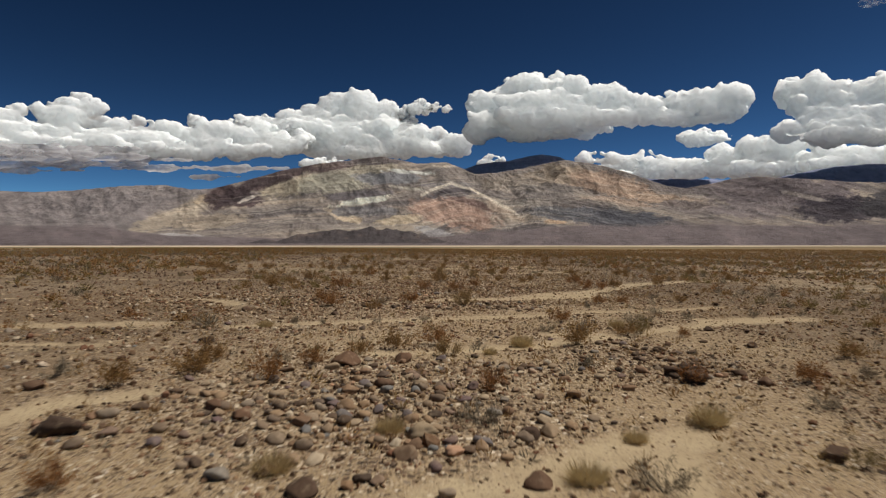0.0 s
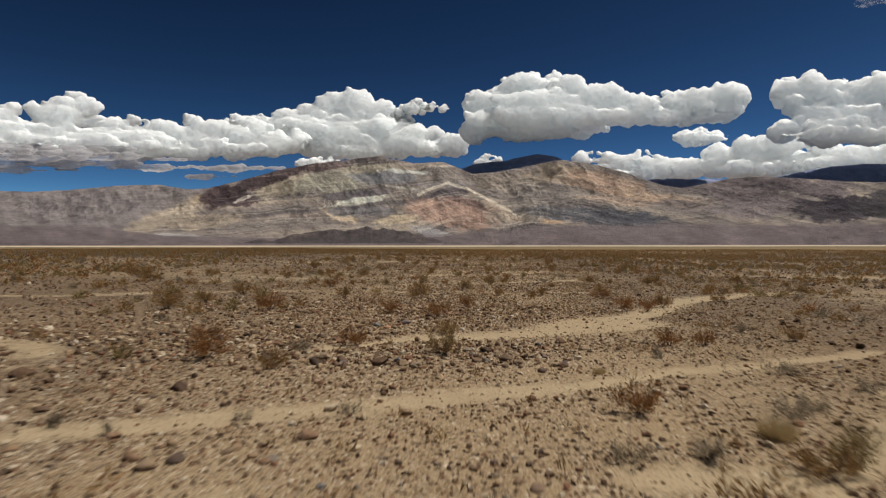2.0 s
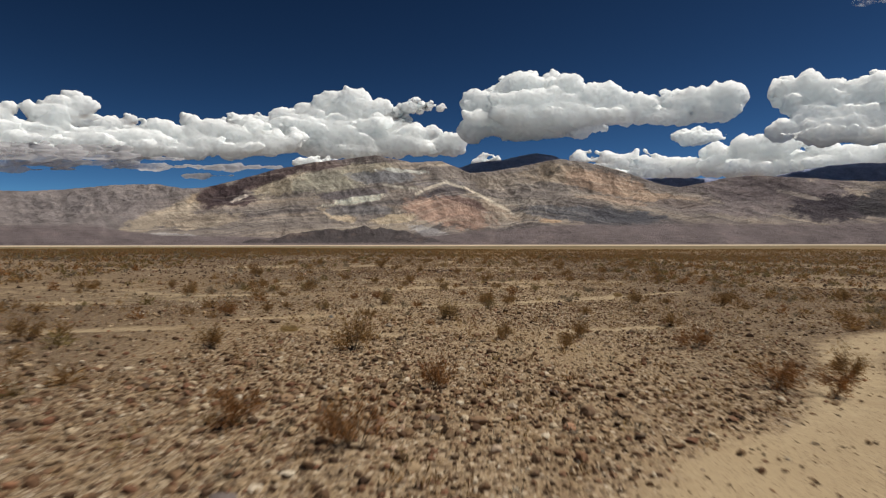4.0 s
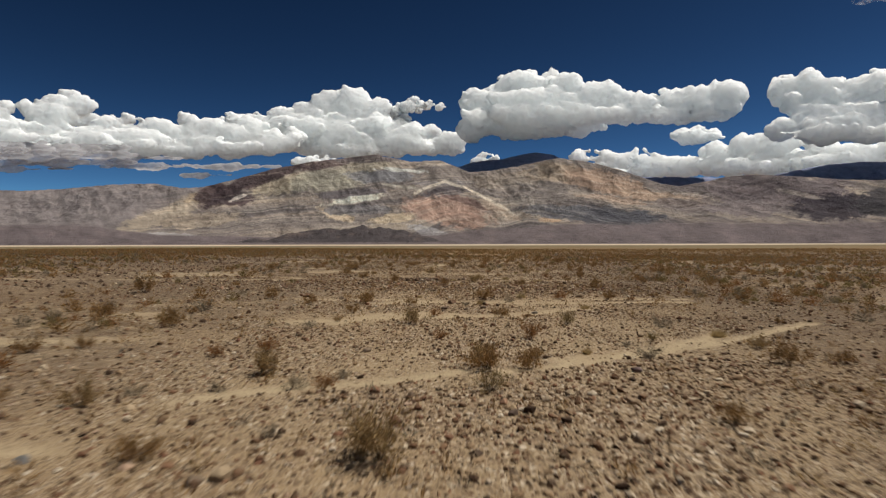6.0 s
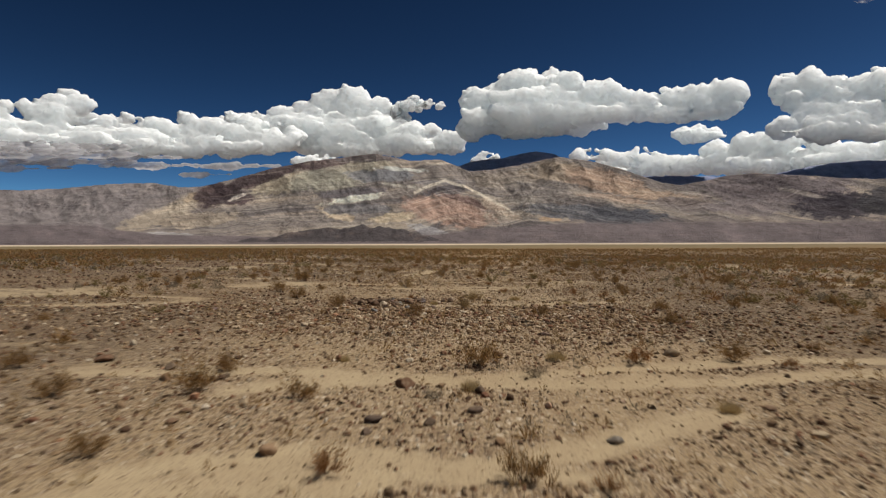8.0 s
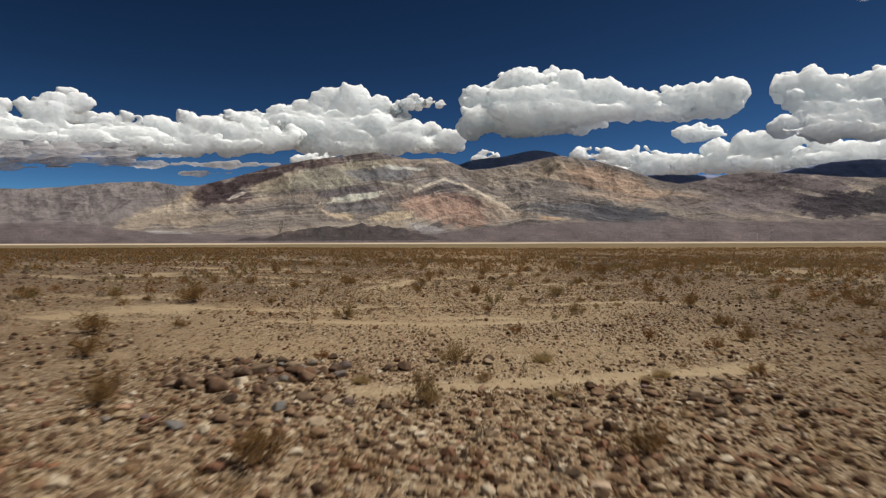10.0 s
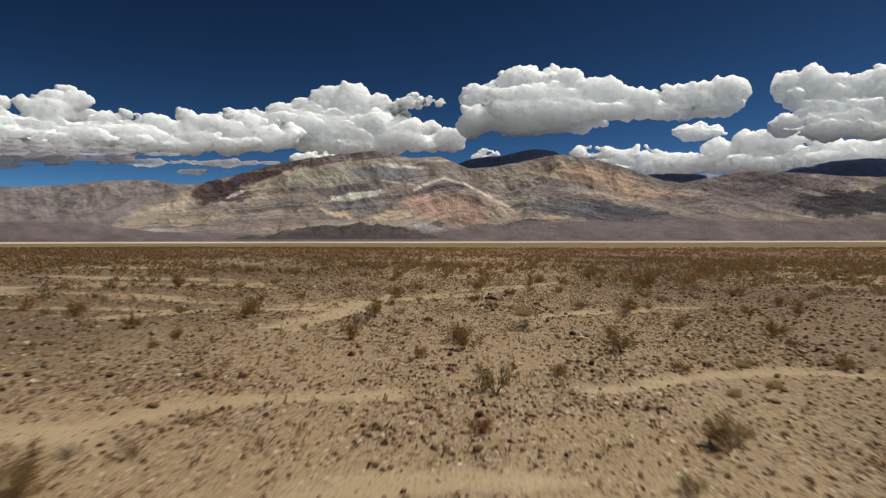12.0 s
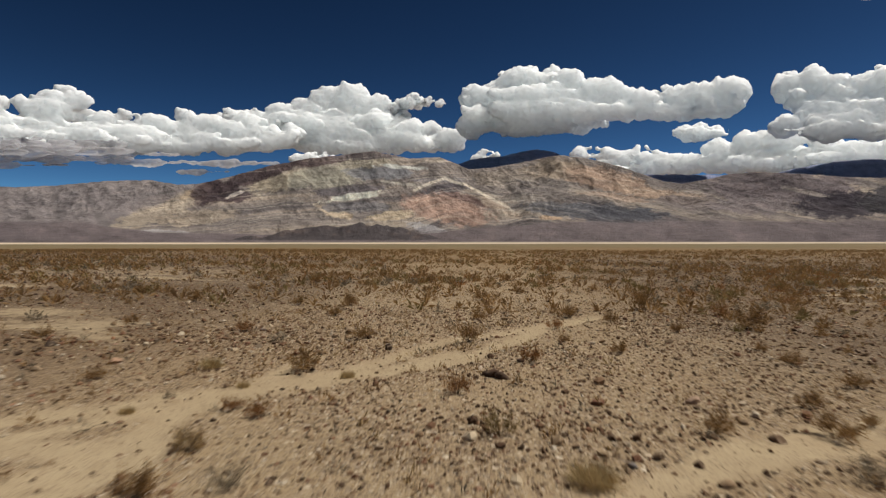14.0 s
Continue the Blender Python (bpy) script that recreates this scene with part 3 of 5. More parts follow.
def geology(b, r, dist, hill, back, fan):
    """Colours of the rock beds by bearing and rise, with a cloud shadow and far haze painted in."""
    wob = 16 * (fractal(b / 90, r / 60, 51, 4) - 0.5)
    big_warp = 70 * (fractal(b / 130, r / 45, 53, 3) - 0.5)
    wob2 = 10 * (fractal(b / 22, r / 16, 52, 4) - 0.5)
    # bedding: nearly level on the left, arched over the fold in the middle, dipping to the right
    right = np.clip((b - 110) / 90, 0, 1)
    q = (r - 0.08 * b) * (1 - right) + (r + 0.2 * (b - 200)) * right
    arch = np.exp(-((b - 35) / 85) ** 2) * np.clip((112 - r) / 12, 0, 1)
    q = q * (1 - arch) + 0.8 * np.hypot((b - 28) * 0.7, (r - 6) * 1.1) * arch + wob * 0.9 + wob2 * 0.5
    layer = fractal(q / 6.5, b / 500, 55, 3)
    ragged = 1.1 * (fractal(b / 10, r / 5, 57, 6, 0.75) - 0.5)
    thin = lattice(q / 1.7, b / 150, 58)
    col = np.tile(np.array((0.24, 0.195, 0.16)), (len(b), 1))
    col = paint(col, (layer - 0.52) * 5, (0.36, 0.285, 0.21))
    col = paint(col, (0.46 - layer) * 6, (0.135, 0.11, 0.10))
    for cb, cr, wb, wr, lean, tone in BEDS:
        db, dr = b - cb + wob * 1.8 + wob2 * 2.2 + (big_warp if wr > 12 else 0), r - cr - lean * (b - cb) + wob * 0.5 + wob2 * 0.7
        d = np.sqrt((db / wb) ** 2 + (dr / wr) ** 2)
        shade = np.array(tone)
        col = paint(col, (1.12 - d + ragged) * (3.0 if wr > 12 else 4.5), shade * (0.8 + 0.45 * layer)[:, None])
    # the plain brown ridge that runs out behind the cream slope
    edge = np.interp(r, (15, 40, 70, 95, 112), (-562, -508, -432, -380, -345)) + 60 * (fractal(r / 14, b / 40, 65, 5, 0.65) - 0.5)
    streak = fractal(b / 9 + r / 16, r / 55, 66, 4)
    col = paint(col, (edge - b) / 20, np.array((0.215, 0.178, 0.158)) * (0.72 + 0.56 * streak)[:, None])
    line = np.interp(b, *zip(*CREAM_FOLD)) + wob2 * 0.5
    on = (b > -38) & (b < 130)
    col = paint(col, on * (1.8 - np.abs(r - line) / (1.2 + 0.9 * fractal(b / 15, r * 0, 60, 2))), (0.50, 0.42, 0.32))
    calm = np.clip(1 - (b - 400) / 120, 0.1, 1) * np.clip((b + 520) / 80, 0.1, 1)
    col = paint(col, calm * (thin - 0.68) * 1.6, (0.44, 0.37, 0.285))
    col = paint(col, (0.28 - thin) * 1.5, (0.11, 0.095, 0.09))
    wash = fractal(b / 30 + dist / 700, dist / 900, 61, 5)
    fan_col = np.array((0.165, 0.128, 0.117)) * (0.82 + 0.5 * wash)[:, None]
    col = col + fan[:, None] * (fan_col - col)
    col = paint(col, hill, (0.092, 0.074, 0.068))
    col = paint(col, hill * (fractal(b / 18, r / 7, 63, 3) - 0.58) * 5, (0.15, 0.11, 0.092))
    # blue aerial haze over the back ridge, put into its colour
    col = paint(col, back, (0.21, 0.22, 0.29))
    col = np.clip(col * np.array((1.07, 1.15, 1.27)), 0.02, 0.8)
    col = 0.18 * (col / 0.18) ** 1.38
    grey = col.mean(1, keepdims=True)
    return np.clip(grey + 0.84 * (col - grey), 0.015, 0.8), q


def mountain_range():
    theta = np.linspace(-0.71, 0.71, 1300)
    R = np.concatenate([np.linspace(1500, 2650, 40), np.linspace(2660, 4060, 200), np.linspace(4080, 4650, 44)])
    T, D = np.meshgrid(theta, R)
    b = np.tan(T) * 1000
    crest = 3960 + 260 * (fractal(b / 160, b * 0, 71, 3) - 0.5)
    s = (D - 1500) / (crest - 1500)
    sky, fan, back = profile(b, SKYLINE), profile(b, FAN), profile(b, BACK_RIDGE)
    fan = fan * (0.85 + 0.3 * fractal(b / 60, b * 0, 73, 3))
    sky = sky + 2.2 * (fractal(b / 9, b * 0, 75, 3) - 0.5)
    back = back + 1.5 * (fractal(b / 9, b * 0, 76, 3) - 0.5)
    wx, wy = D * np.sin(T), D * np.cos(T)
    bend = 260 * (fractal(wx / 900, wy / 900, 77, 3) - 0.5)
    spur = ridged((wx + 0.35 * wy + bend) / 560, (wy - 0.2 * wx - bend) / 820, 84, 5)
    fine = ridged((wx + bend * 0.5) / 170, (wy + bend * 0.4) / 190, 87, 4)
    split = 0.5 + 0.14 * (spur - 0.5)
    t = np.clip((s - split) / (1 - split), 0, 1)
    rise = fan * np.clip(s / split, 0, 1) ** 1.15 + (sky - fan) * (0.25 * t + 0.75 * t * t * (3 - 2 * t)) ** 0.92
    body = np.clip(5.5 * t * (1 - t), 0, 1)
    gully = ridged((b + bend * 0.3) / 75, D / 420 + b / 90, 101, 5)
    rise = rise + body * (100 * (spur - 0.6) + 10 * (fine - 0.6) + 9 * (gully - 0.6)) * np.clip(sky / 140, 0.6, 1)
    rise = np.minimum(rise, sky - 0.2)
    rise = np.where(s > 1, sky - (s - 1) * 420, rise)
    # a dark low hill in front, with a few small outliers
    hx = (b + 140) / 155
    hill_top = 27 * np.clip(1 - np.abs(hx) ** 2.2, 0, 1) * (0.75 + 0.5 * fractal(b / 30, b * 0, 91, 3))
    hill = hill_top * np.exp(-((D - 2050) / 230) ** 2) * (0.8 + 0.4 * ridged(b / 20, D / 160, 93, 4))
    out = 9 * np.exp(-((b + 300) / 28) ** 2) * np.exp(-((D - 1900) / 140) ** 2)
    hill = np.maximum(hill, out)
    is_hill = (hill > np.maximum(rise, 2.0)).astype(float)
    rise = np.maximum(rise, hill)
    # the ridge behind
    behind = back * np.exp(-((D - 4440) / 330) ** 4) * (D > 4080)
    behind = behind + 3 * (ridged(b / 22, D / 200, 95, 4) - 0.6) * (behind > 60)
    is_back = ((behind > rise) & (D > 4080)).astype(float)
    rise = np.where(D > 4080, np.maximum(rise, behind), rise)
    rise = rise * np.clip((D - 1500) / 60, 0, 1)
    depth = D * np.cos(T)
    h = rise / 1000 * depth + 1.6 - np.where(D < 1560, 3.0, 0.0)
    v = np.stack([(D * np.sin(T)).ravel(), depth.ravel(), h.ravel()], 1)
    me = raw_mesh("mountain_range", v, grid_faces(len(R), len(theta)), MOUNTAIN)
    on_fan = np.clip((split - s) * 14 + 0.4, 0, 1)
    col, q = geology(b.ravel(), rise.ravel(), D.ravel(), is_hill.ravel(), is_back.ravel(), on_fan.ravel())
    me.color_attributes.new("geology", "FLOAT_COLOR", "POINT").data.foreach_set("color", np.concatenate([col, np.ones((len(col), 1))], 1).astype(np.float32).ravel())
    # the folded bedding, which the thin strata of the rock follow
    me.attributes.new("strata", "FLOAT_VECTOR", "POINT").data.foreach_set("vector", np.stack([q, b.ravel() / 40, D.ravel() / 300], 1).astype(np.float32).ravel())
    return tagged(new("mountain_range", me), "barren banded tan, grey and maroon desert mountains", "mountains", kind="structure")


mountain_range()


# ---- clouds ----
def puffs(level, count, seed):
    out = []
    v, f = ball(level)
    for k in range(count):
        n = np.array([noise.fractal(Vector(p) * 1.3 + Vector((k * 7.1, seed, 0)), 0.8, 2.1, 5) for p in v])
        out.append((v * (1 + 0.25 * n)[:, None], f))
    return out


FINE_PUFFS, SMALL_PUFFS = puffs(3, 6, 3.0), puffs(2, 6, 11.0)


def billow(kind, scale):
    tex = bpy.data.textures.new("billow", kind)
    tex.noise_scale = scale
    if kind == "CLOUDS":
        tex.noise_depth = 5
    return tex


def billowed(name, v, f, mat, voxel, swell):
    """Heaped puffs fused into one skin with billows upon billows."""
    ob = new(name, raw_mesh(name, v, f, mat))
    fuse = ob.modifiers.new("fuse", "REMESH")
    fuse.mode, fuse.voxel_size, fuse.use_smooth_shade = "VOXEL", voxel, True
    for kind, scale, strength in (("CLOUDS", 150.0, 92.0), ("VORONOI", 72.0, -14.0), ("CLOUDS", 60.0, 46.0), ("", 0, 0), ("CLOUDS", 26.0, 22.0)):
        if not kind:
            fuse = ob.modifiers.new("fuse again", "REMESH")
            fuse.mode, fuse.voxel_size, fuse.use_smooth_shade = "VOXEL", voxel, True
            even = ob.modifiers.new("even", "SMOOTH")
            even.factor, even.iterations = 0.5, 3
            continue
        d = ob.modifiers.new("billow", "DISPLACE")
        d.texture, d.strength, d.mid_level, d.texture_coords = billow(kind, scale), strength * swell, 0.5, "LOCAL"
    even = ob.modifiers.new("even", "SMOOTH")
    even.factor, even.iterations = 0.5, 1
    return ob


def cloud(distance, lobes, label, lean=0.9, vapour=CLOUD, swell=1.0):
    """A cumulus bank: every lobe (bearing, rise, half width, half height) is heaped up from puffs over a flatter base."""
    places, sizes, kind = [], [], []
    for b, r, wb, wr in lobes:
        many = int(np.clip(12 + 11 * wb / max(wr, 1), 14, 50))
        flat = wr < 0.35 * wb
        cores = max(1, int(round(wb / max(wr, 4) * (0.35 if flat else 0.9))))
        for i in range(cores):
            u = 0 if cores == 1 else (i / (cores - 1) - 0.5) * 2 * max(0, 1 - 0.8 * wr / wb)
            places.append((b + u * wb, r - 0.06 * wr, 0.0))
            dome = 1 - 0.45 * u * u
            sizes.append((max(wr, wb / cores * 0.9) * 1.0, wr * 0.88 * dome, wr * 0.8))
            kind.append(0)
        for i in range(many):
            a = rng.uniform(0, math.pi * 2)
            q = math.sqrt(rng.uniform(0.25, 1.0))
            u, w = math.cos(a) * q, math.sin(a) * q
            if w < -0.45:
                w = -0.45 + 0.15 * rng.uniform(-1, 1)
            size = wr * rng.uniform(0.12, 0.40) * (1.15 - 0.5 * abs(u))
            if flat:
                size = wr * rng.uniform(0.25, 0.8) * (1.1 - 0.7 * abs(u))
            places.append((b + u * (wb - size * 0.6), r + w * (wr - size * 0.5) * (1 - 0.35 * u * u), rng.uniform(-0.45, 0.3) * wr))
            sizes.append((size * rng.uniform(1.0, 1.6) * (rng.uniform(2.0, 5.0) if flat else 1.0), size * rng.uniform(0.75, 1.0), size))
            kind.append(1)
    p, z, kind = np.array(places), np.array(sizes), np.array(kind)
    theta = np.arctan(p[:, 0] / 1000)
    # the heaps lean back from their bases
    along = np.minimum(distance + (p[:, 2] + lean * (p[:, 1] - p[:, 1].mean())) * distance / 1000, 4790)
    world_p = np.stack([along * np.sin(theta), along * np.cos(theta), p[:, 1] / 1000 * along * np.cos(theta)], 1)
    k = distance / 1000 * np.cos(theta)[:, None]
    dims = np.stack([z[:, 0], z[:, 2], z[:, 1]], 1) * k
    which = rng.integers(0, 6, len(p)) + np.where(kind == 0, 0, 6)
    flip = rng.choice([0.0, math.pi], len(p)) + rng.uniform(-0.3, 0.3, len(p))
    v, f = scatter(FINE_PUFFS + SMALL_PUFFS, which, world_p, flip, dims)
    centre = v.mean(0)
    ob = billowed("cloud", v - centre, f, vapour, 8.5 if len(lobes) > 3 else 5.0, swell)
    ob.location = centre
    return tagged(ob, label, "cloud", "clouds over the mountains")


cloud(4450, [(-693, 209, 67, 29), (-645, 218, 43, 29), (-616, 231, 43, 25), (-583, 207, 26, 14), (-600, 197, 52, 20), (-540, 194, 40, 15), (-789, 209, 57, 31), (-875, 206, 77, 34), (-511, 194, 62, 23), (-425, 194, 67, 25), (-348, 198, 48, 21), (-544, 187, 38, 19), (-463, 185, 48, 17), (-367, 185, 57, 17), (-731, 187, 67, 23), (-808, 171, 115, 22), (-693, 171, 105, 20), (-559, 169, 105, 21), (-425, 164, 105, 19), (-320, 167, 86, 21), (-731, 180, 67, 27), (-635, 175, 67, 27), (-463, 175, 48, 21), (-367, 175, 57, 21), (-272, 180, 48, 21), (-544, 175, 48, 24)], "broad bank of white cumulus with grey flat bases", 0.8)
cloud(4640, [(-291, 200, 57, 24), (-233, 212, 50, 24), (-176, 226, 43, 31), (-138, 233, 40, 31), (-100, 220, 33, 27), (-214, 185, 96, 31), (-100, 183, 77, 29), (-13, 170, 53, 26), (-61, 161, 67, 17), (-167, 161, 77, 19), (30, 175, 17, 13), (-138, 199, 57, 29), (-61, 189, 38, 21), (-186, 202, 48, 24)], "tall heaped white cumulus behind the mountain crest")
cloud(4330, [(73, 235, 33, 29), (140, 256, 57, 36), (207, 259, 48, 31), (274, 245, 43, 31), (317, 240, 21, 19), (188, 218, 115, 32), (97, 199, 57, 27), (149, 192, 67, 17), (283, 215, 67, 17), (379, 231, 53, 27), (436, 239, 48, 31), (484, 244, 36, 33), (408, 215, 77, 13), (494, 225, 25, 13), (58, 187, 21, 15)], "large white cumulus with a shaded flat base")
cloud(4730, [(264, 146, 36, 15), (307, 135, 38, 13), (350, 146, 34, 14), (384, 132, 38, 13), (436, 130, 48, 13), (494, 150, 46, 27), (551, 162, 48, 27), (618, 156, 57, 25), (685, 144, 67, 21), (752, 150, 57, 25), (829, 156, 77, 29), (542, 129, 105, 11), (666, 127, 105, 11), (331, 120, 57, 13), (432, 122, 81, 11), (393, 124, 38, 10), (570, 137, 57, 17), (513, 132, 57, 15), (637, 135, 57, 15), (589, 122, 86, 13), (666, 118, 96, 13)], "long low white cumulus bank along the ridge", 0.4)
cloud(4330, [(589, 255, 32, 29), (628, 264, 36, 27), (685, 254, 53, 29), (743, 264, 48, 31), (819, 256, 67, 38), (628, 231, 43, 21), (685, 218, 62, 27), (752, 223, 57, 29), (618, 192, 56, 21), (695, 189, 72, 23), (781, 199, 77, 29), (637, 237, 48, 25), (652, 209, 48, 21), (714, 237, 43, 24)], "towering white cumulus with dark grey bases")
cloud(4540, [(441, 181, 33, 11), (457, 187, 19, 9)], "small lone white cumulus puff")
cloud(4720, [(89, 144, 18, 8), (75, 139, 13, 5)], "small white cumulus puff above the saddle")
for distance, lobe in ((4140, (-760, 152, 150, 12)), (4150, (-640, 149, 120, 10)), (4160, (-720, 138, 130, 8)), (4170, (-600, 136, 90, 7)), (4145, (-690, 126, 80, 4)), (4190, (-800, 160, 140, 14)), (4195, (-660, 160, 130, 11)),
                       (4155, (-463, 130, 95, 5)), (4165, (-329, 129, 60, 6)), (4175, (-385, 115, 40, 4)), (4185, (-500, 143, 70, 5))):
    cloud(distance, [lobe], "thin flat grey-white streak of cloud base", vapour=STREAK, swell=0.35)
cloud(4180, [(-214, 138, 23, 6), (-186, 141, 17, 6)], "small white cumulus behind the ridge")
cloud(4600, [(735, 411, 21, 4)], "faint high wisp of cloud", vapour=THIN_VEIL)
cloud(4740, [(-37, 233, 21, 11)], "ragged wisp of white cloud")
cloud(4745, [(-61, 223, 15, 9)], "ragged wisp of white cloud")
cloud(4750, [(-9, 233, 9, 5)], "ragged wisp of white cloud")
cloud(4755, [(11, 230, 8, 5)], "ragged wisp of white cloud")
cloud(4760, [(-52, 209, 13, 8)], "ragged wisp of white cloud")
cloud(4765, [(-23, 226, 7, 4)], "ragged wisp of white cloud")


# ---- rocks ----
def stone_shapes(level, count, seed, rough, cuts=8):
    out = []
    v, f = ball(level)
    for k in range(count):
        off = Vector((k * 3.7, seed, k * 1.3))
        n = np.array([noise.noise(Vector(p) * 0.9 + off) for p in v]) + 0.4 * np.array([noise.noise(Vector(p) * 2.3 + off) for p in v])
        w = v * (1 + rough * n)[:, None]
        # a few flat broken sides
        g = np.random.default_rng(100 + k)
        for _ in range(cuts):
            d = g.normal(size=3)
            d /= np.linalg.norm(d)
            cut = g.uniform(0.52, 0.82)
            over = np.maximum(w @ d - cut, 0)
            w = w - over[:, None] * d
        out.append((w, f))
    return out


octa = (np.array([[1, 0, 0], [-1, 0, 0], [0, 1, 0], [0, -1, 0], [0, 0, 1], [0, 0, -1.0]]),
        np.array([[0, 2, 4], [2, 1, 4], [1, 3, 4], [3, 0, 4], [2, 0, 5], [1, 2, 5], [3, 1, 5], [0, 3, 5]]))
PEBBLES = [(octa[0][:5] * (1 + 0.4 * np.random.default_rng(k).uniform(-1, 1, (5, 3))) + np.array([0, 0, -0.3]), octa[1][:4]) for k in range(8)]
# a blunter pebble with a short ridge on top
ridge = (np.array([[1, 0.25, -0.3], [0.1, 0.9, -0.3], [-1, -0.1, -0.3], [-0.1, -0.9, -0.3], [0.45, 0.1, 0.6], [-0.4, -0.15, 0.65]]),
         np.array([[0, 1, 4], [1, 5, 4], [1, 2, 5], [2, 3, 5], [3, 4, 5], [3, 0, 4]]))
BLUNT = [(ridge[0] * (1 + 0.3 * np.random.default_rng(20 + k).uniform(-1, 1, (6, 3))), ridge[1]) for k in range(10)]
COBBLES = [(v, f[v[f][:, :, 2].max(1) > -0.15]) for v, f in stone_shapes(1, 8, 5.0, 0.45)]
ROUND = stone_shapes(2, 8, 5.0, 0.42, 6)


def spread(count, x0, x1, y0, y1, keep, low, high, protos, power=2.0):
    """Stones strewn over a stretch of the plain, fewer in the washes."""
    x = rng.uniform(x0, x1, count) + 0.0
    y = rng.uniform(y0, y1, count)
    x = x + 0.08 * y
    ok = rng.uniform(0, 1, count) < keep(x, y)
    x, y = x[ok], y[ok]
    n = len(x)
    size = low + (high - low) * rng.uniform(0, 1, n) ** power
    dims = np.stack([size * rng.uniform(0.8, 1.3, n), size * rng.uniform(0.8, 1.3, n), size * rng.uniform(0.6, 1.0, n)], 1) * 0.5
    at = np.stack([x, y, relief(x, y) + dims[:, 2] * 0.45], 1)
    return scatter(protos, rng.integers(0, len(protos), n), at, rng.uniform(0, 6.28, n), dims, rng.uniform(-0.4, 0.4, n))


def on_gravel(base, gain, in_sand=0.06, clear=0.0):
    """Share of the strewn stones that stay; clear keeps the coarse ones off the strip along the way."""
    return lambda x, y: (np.clip(base + gain * stoniness(x, y), 0, 1) * np.clip(0.3 + 1.1 * stoniness(x, y), 0.2, 1)
                         * (1 - (1 - in_sand) * np.clip(sandiness(x, y) * 1.5, 0, 1)) * (np.abs(x - 2 - 0.05 * y) >= clear))


for name, args, stone in (
    ("pebbles", (150000, -5.5, 6.5, 4, 86, on_gravel(0.62, 0.7, 0.14), 0.022, 0.07, BLUNT), ROCK),
    ("pebbles", (88000, -14, 16, 8, 112, on_gravel(0.35, 0.6, 0.12), 0.035, 0.09, BLUNT), ROCK),
    ("pebbles", (75000, -75, 80, 16, 135, on_gravel(0.35, 0.6, clear=12.0), 0.08, 0.18, PEBBLES), DARK_ROCK),
    ("stones", (26000, -9, 10, 4, 100, on_gravel(0.02, 0.75), 0.05, 0.14, COBBLES, 2.5), ROCK),
    ("stones", (9000, -30, 34, 5, 130, on_gravel(0.05, 0.5), 0.09, 0.20, COBBLES), ROCK),
    ("stones", (22000, -95, 105, 30, 200, on_gravel(0.2, 0.5, clear=14.0), 0.12, 0.30, PEBBLES), DARK_ROCK),
):
    tagged(new(name, raw_mesh(name, *spread(*args), stone, smooth=False)), "scattered dark, rusty and tan desert stones on gravel", "stones", kind="stuff")

BIG = stone_shapes(3, 10, 9.0, 0.4, 5)
BIG_MESH = [raw_mesh("rock", v, f, TAN_ROCK) for v, f in BIG]
DARK_MESH = [raw_mesh("rock", v, f, DARK_ROCK) for v, f in BIG]


# stones crowded together in the stony patches
crowd = []
for cx, cy, rx, ry, strength in STONY:
    n = int(min(rx * ry * 3.1 * (48 if cy < 16 else 32) * strength, 2600))
    crowd.append(np.stack([cx + rx * np.clip(rng.normal(0, 0.55, n), -1.3, 1.3), cy + ry * np.clip(rng.normal(0, 0.55, n), -1.3, 1.3), np.full(n, 0.55 + 0.45 * min(strength, 1.1))], 1))
crowd = np.concatenate(crowd)
crowd = crowd[sandiness(crowd[:, 0], crowd[:, 1]) < 0.5 * rng.uniform(0.3, 1.2, len(crowd))]
n = len(crowd)
first = crowd[:, 1] < 13.5
size = (0.045 + 0.125 * rng.uniform(0, 1, n) ** 2.5) * crowd[:, 2] * np.where(first, 1.18, 1.0)
dims = np.stack([size * rng.uniform(0.8, 1.3, n), size * rng.uniform(0.8, 1.3, n), size * rng.uniform(0.5, 0.82, n)], 1) * 0.5
at = np.stack([crowd[:, 0], crowd[:, 1], relief(crowd[:, 0], crowd[:, 1]) + dims[:, 2] * 0.45], 1)
which, turn, tilt = rng.integers(0, len(COBBLES), n), rng.uniform(0, 6.28, n), rng.uniform(-0.4, 0.4, n)
# the largest cobbles of the first patch lie there one by one
large = first & (size > np.sort(size[first])[-240])
COBBLE_MESH = [raw_mesh("cobble", v, f, TAN_ROCK) for v, f in ROUND]
for k in np.where(large)[0]:
    ob = new("cobble", COBBLE_MESH[which[k]])
    ob.matrix_basis = Matrix.LocRotScale(Vector(at[k]), Euler((tilt[k], 0, turn[k])), Vector(dims[k]))
    tagged(ob, "rounded desert cobble half sunk in gravel", "cobble", "cobbles of the stony patch")
heap = np.hypot((crowd[:, 0] - 1.4) / 1.5, (crowd[:, 1] - 57.0) / 0.9) < 1.0
for here, stone, label in ((first & ~large, TAN_ROCK, "crowded rounded tan, grey and rusty cobbles on gravel"), (~first & ~heap, ROCK, "crowded dark and tan cobbles half sunk in sandy gravel"),
                           (heap, DARK_ROCK, "dark varnished cobbles heaped beside a wash")):
    v, f = scatter(COBBLES, which[here], at[here], turn[here], dims[here], tilt[here])
    tagged(new("stones", raw_mesh("stones", v, f, stone, smooth=False)), label, "stones", kind="stuff")


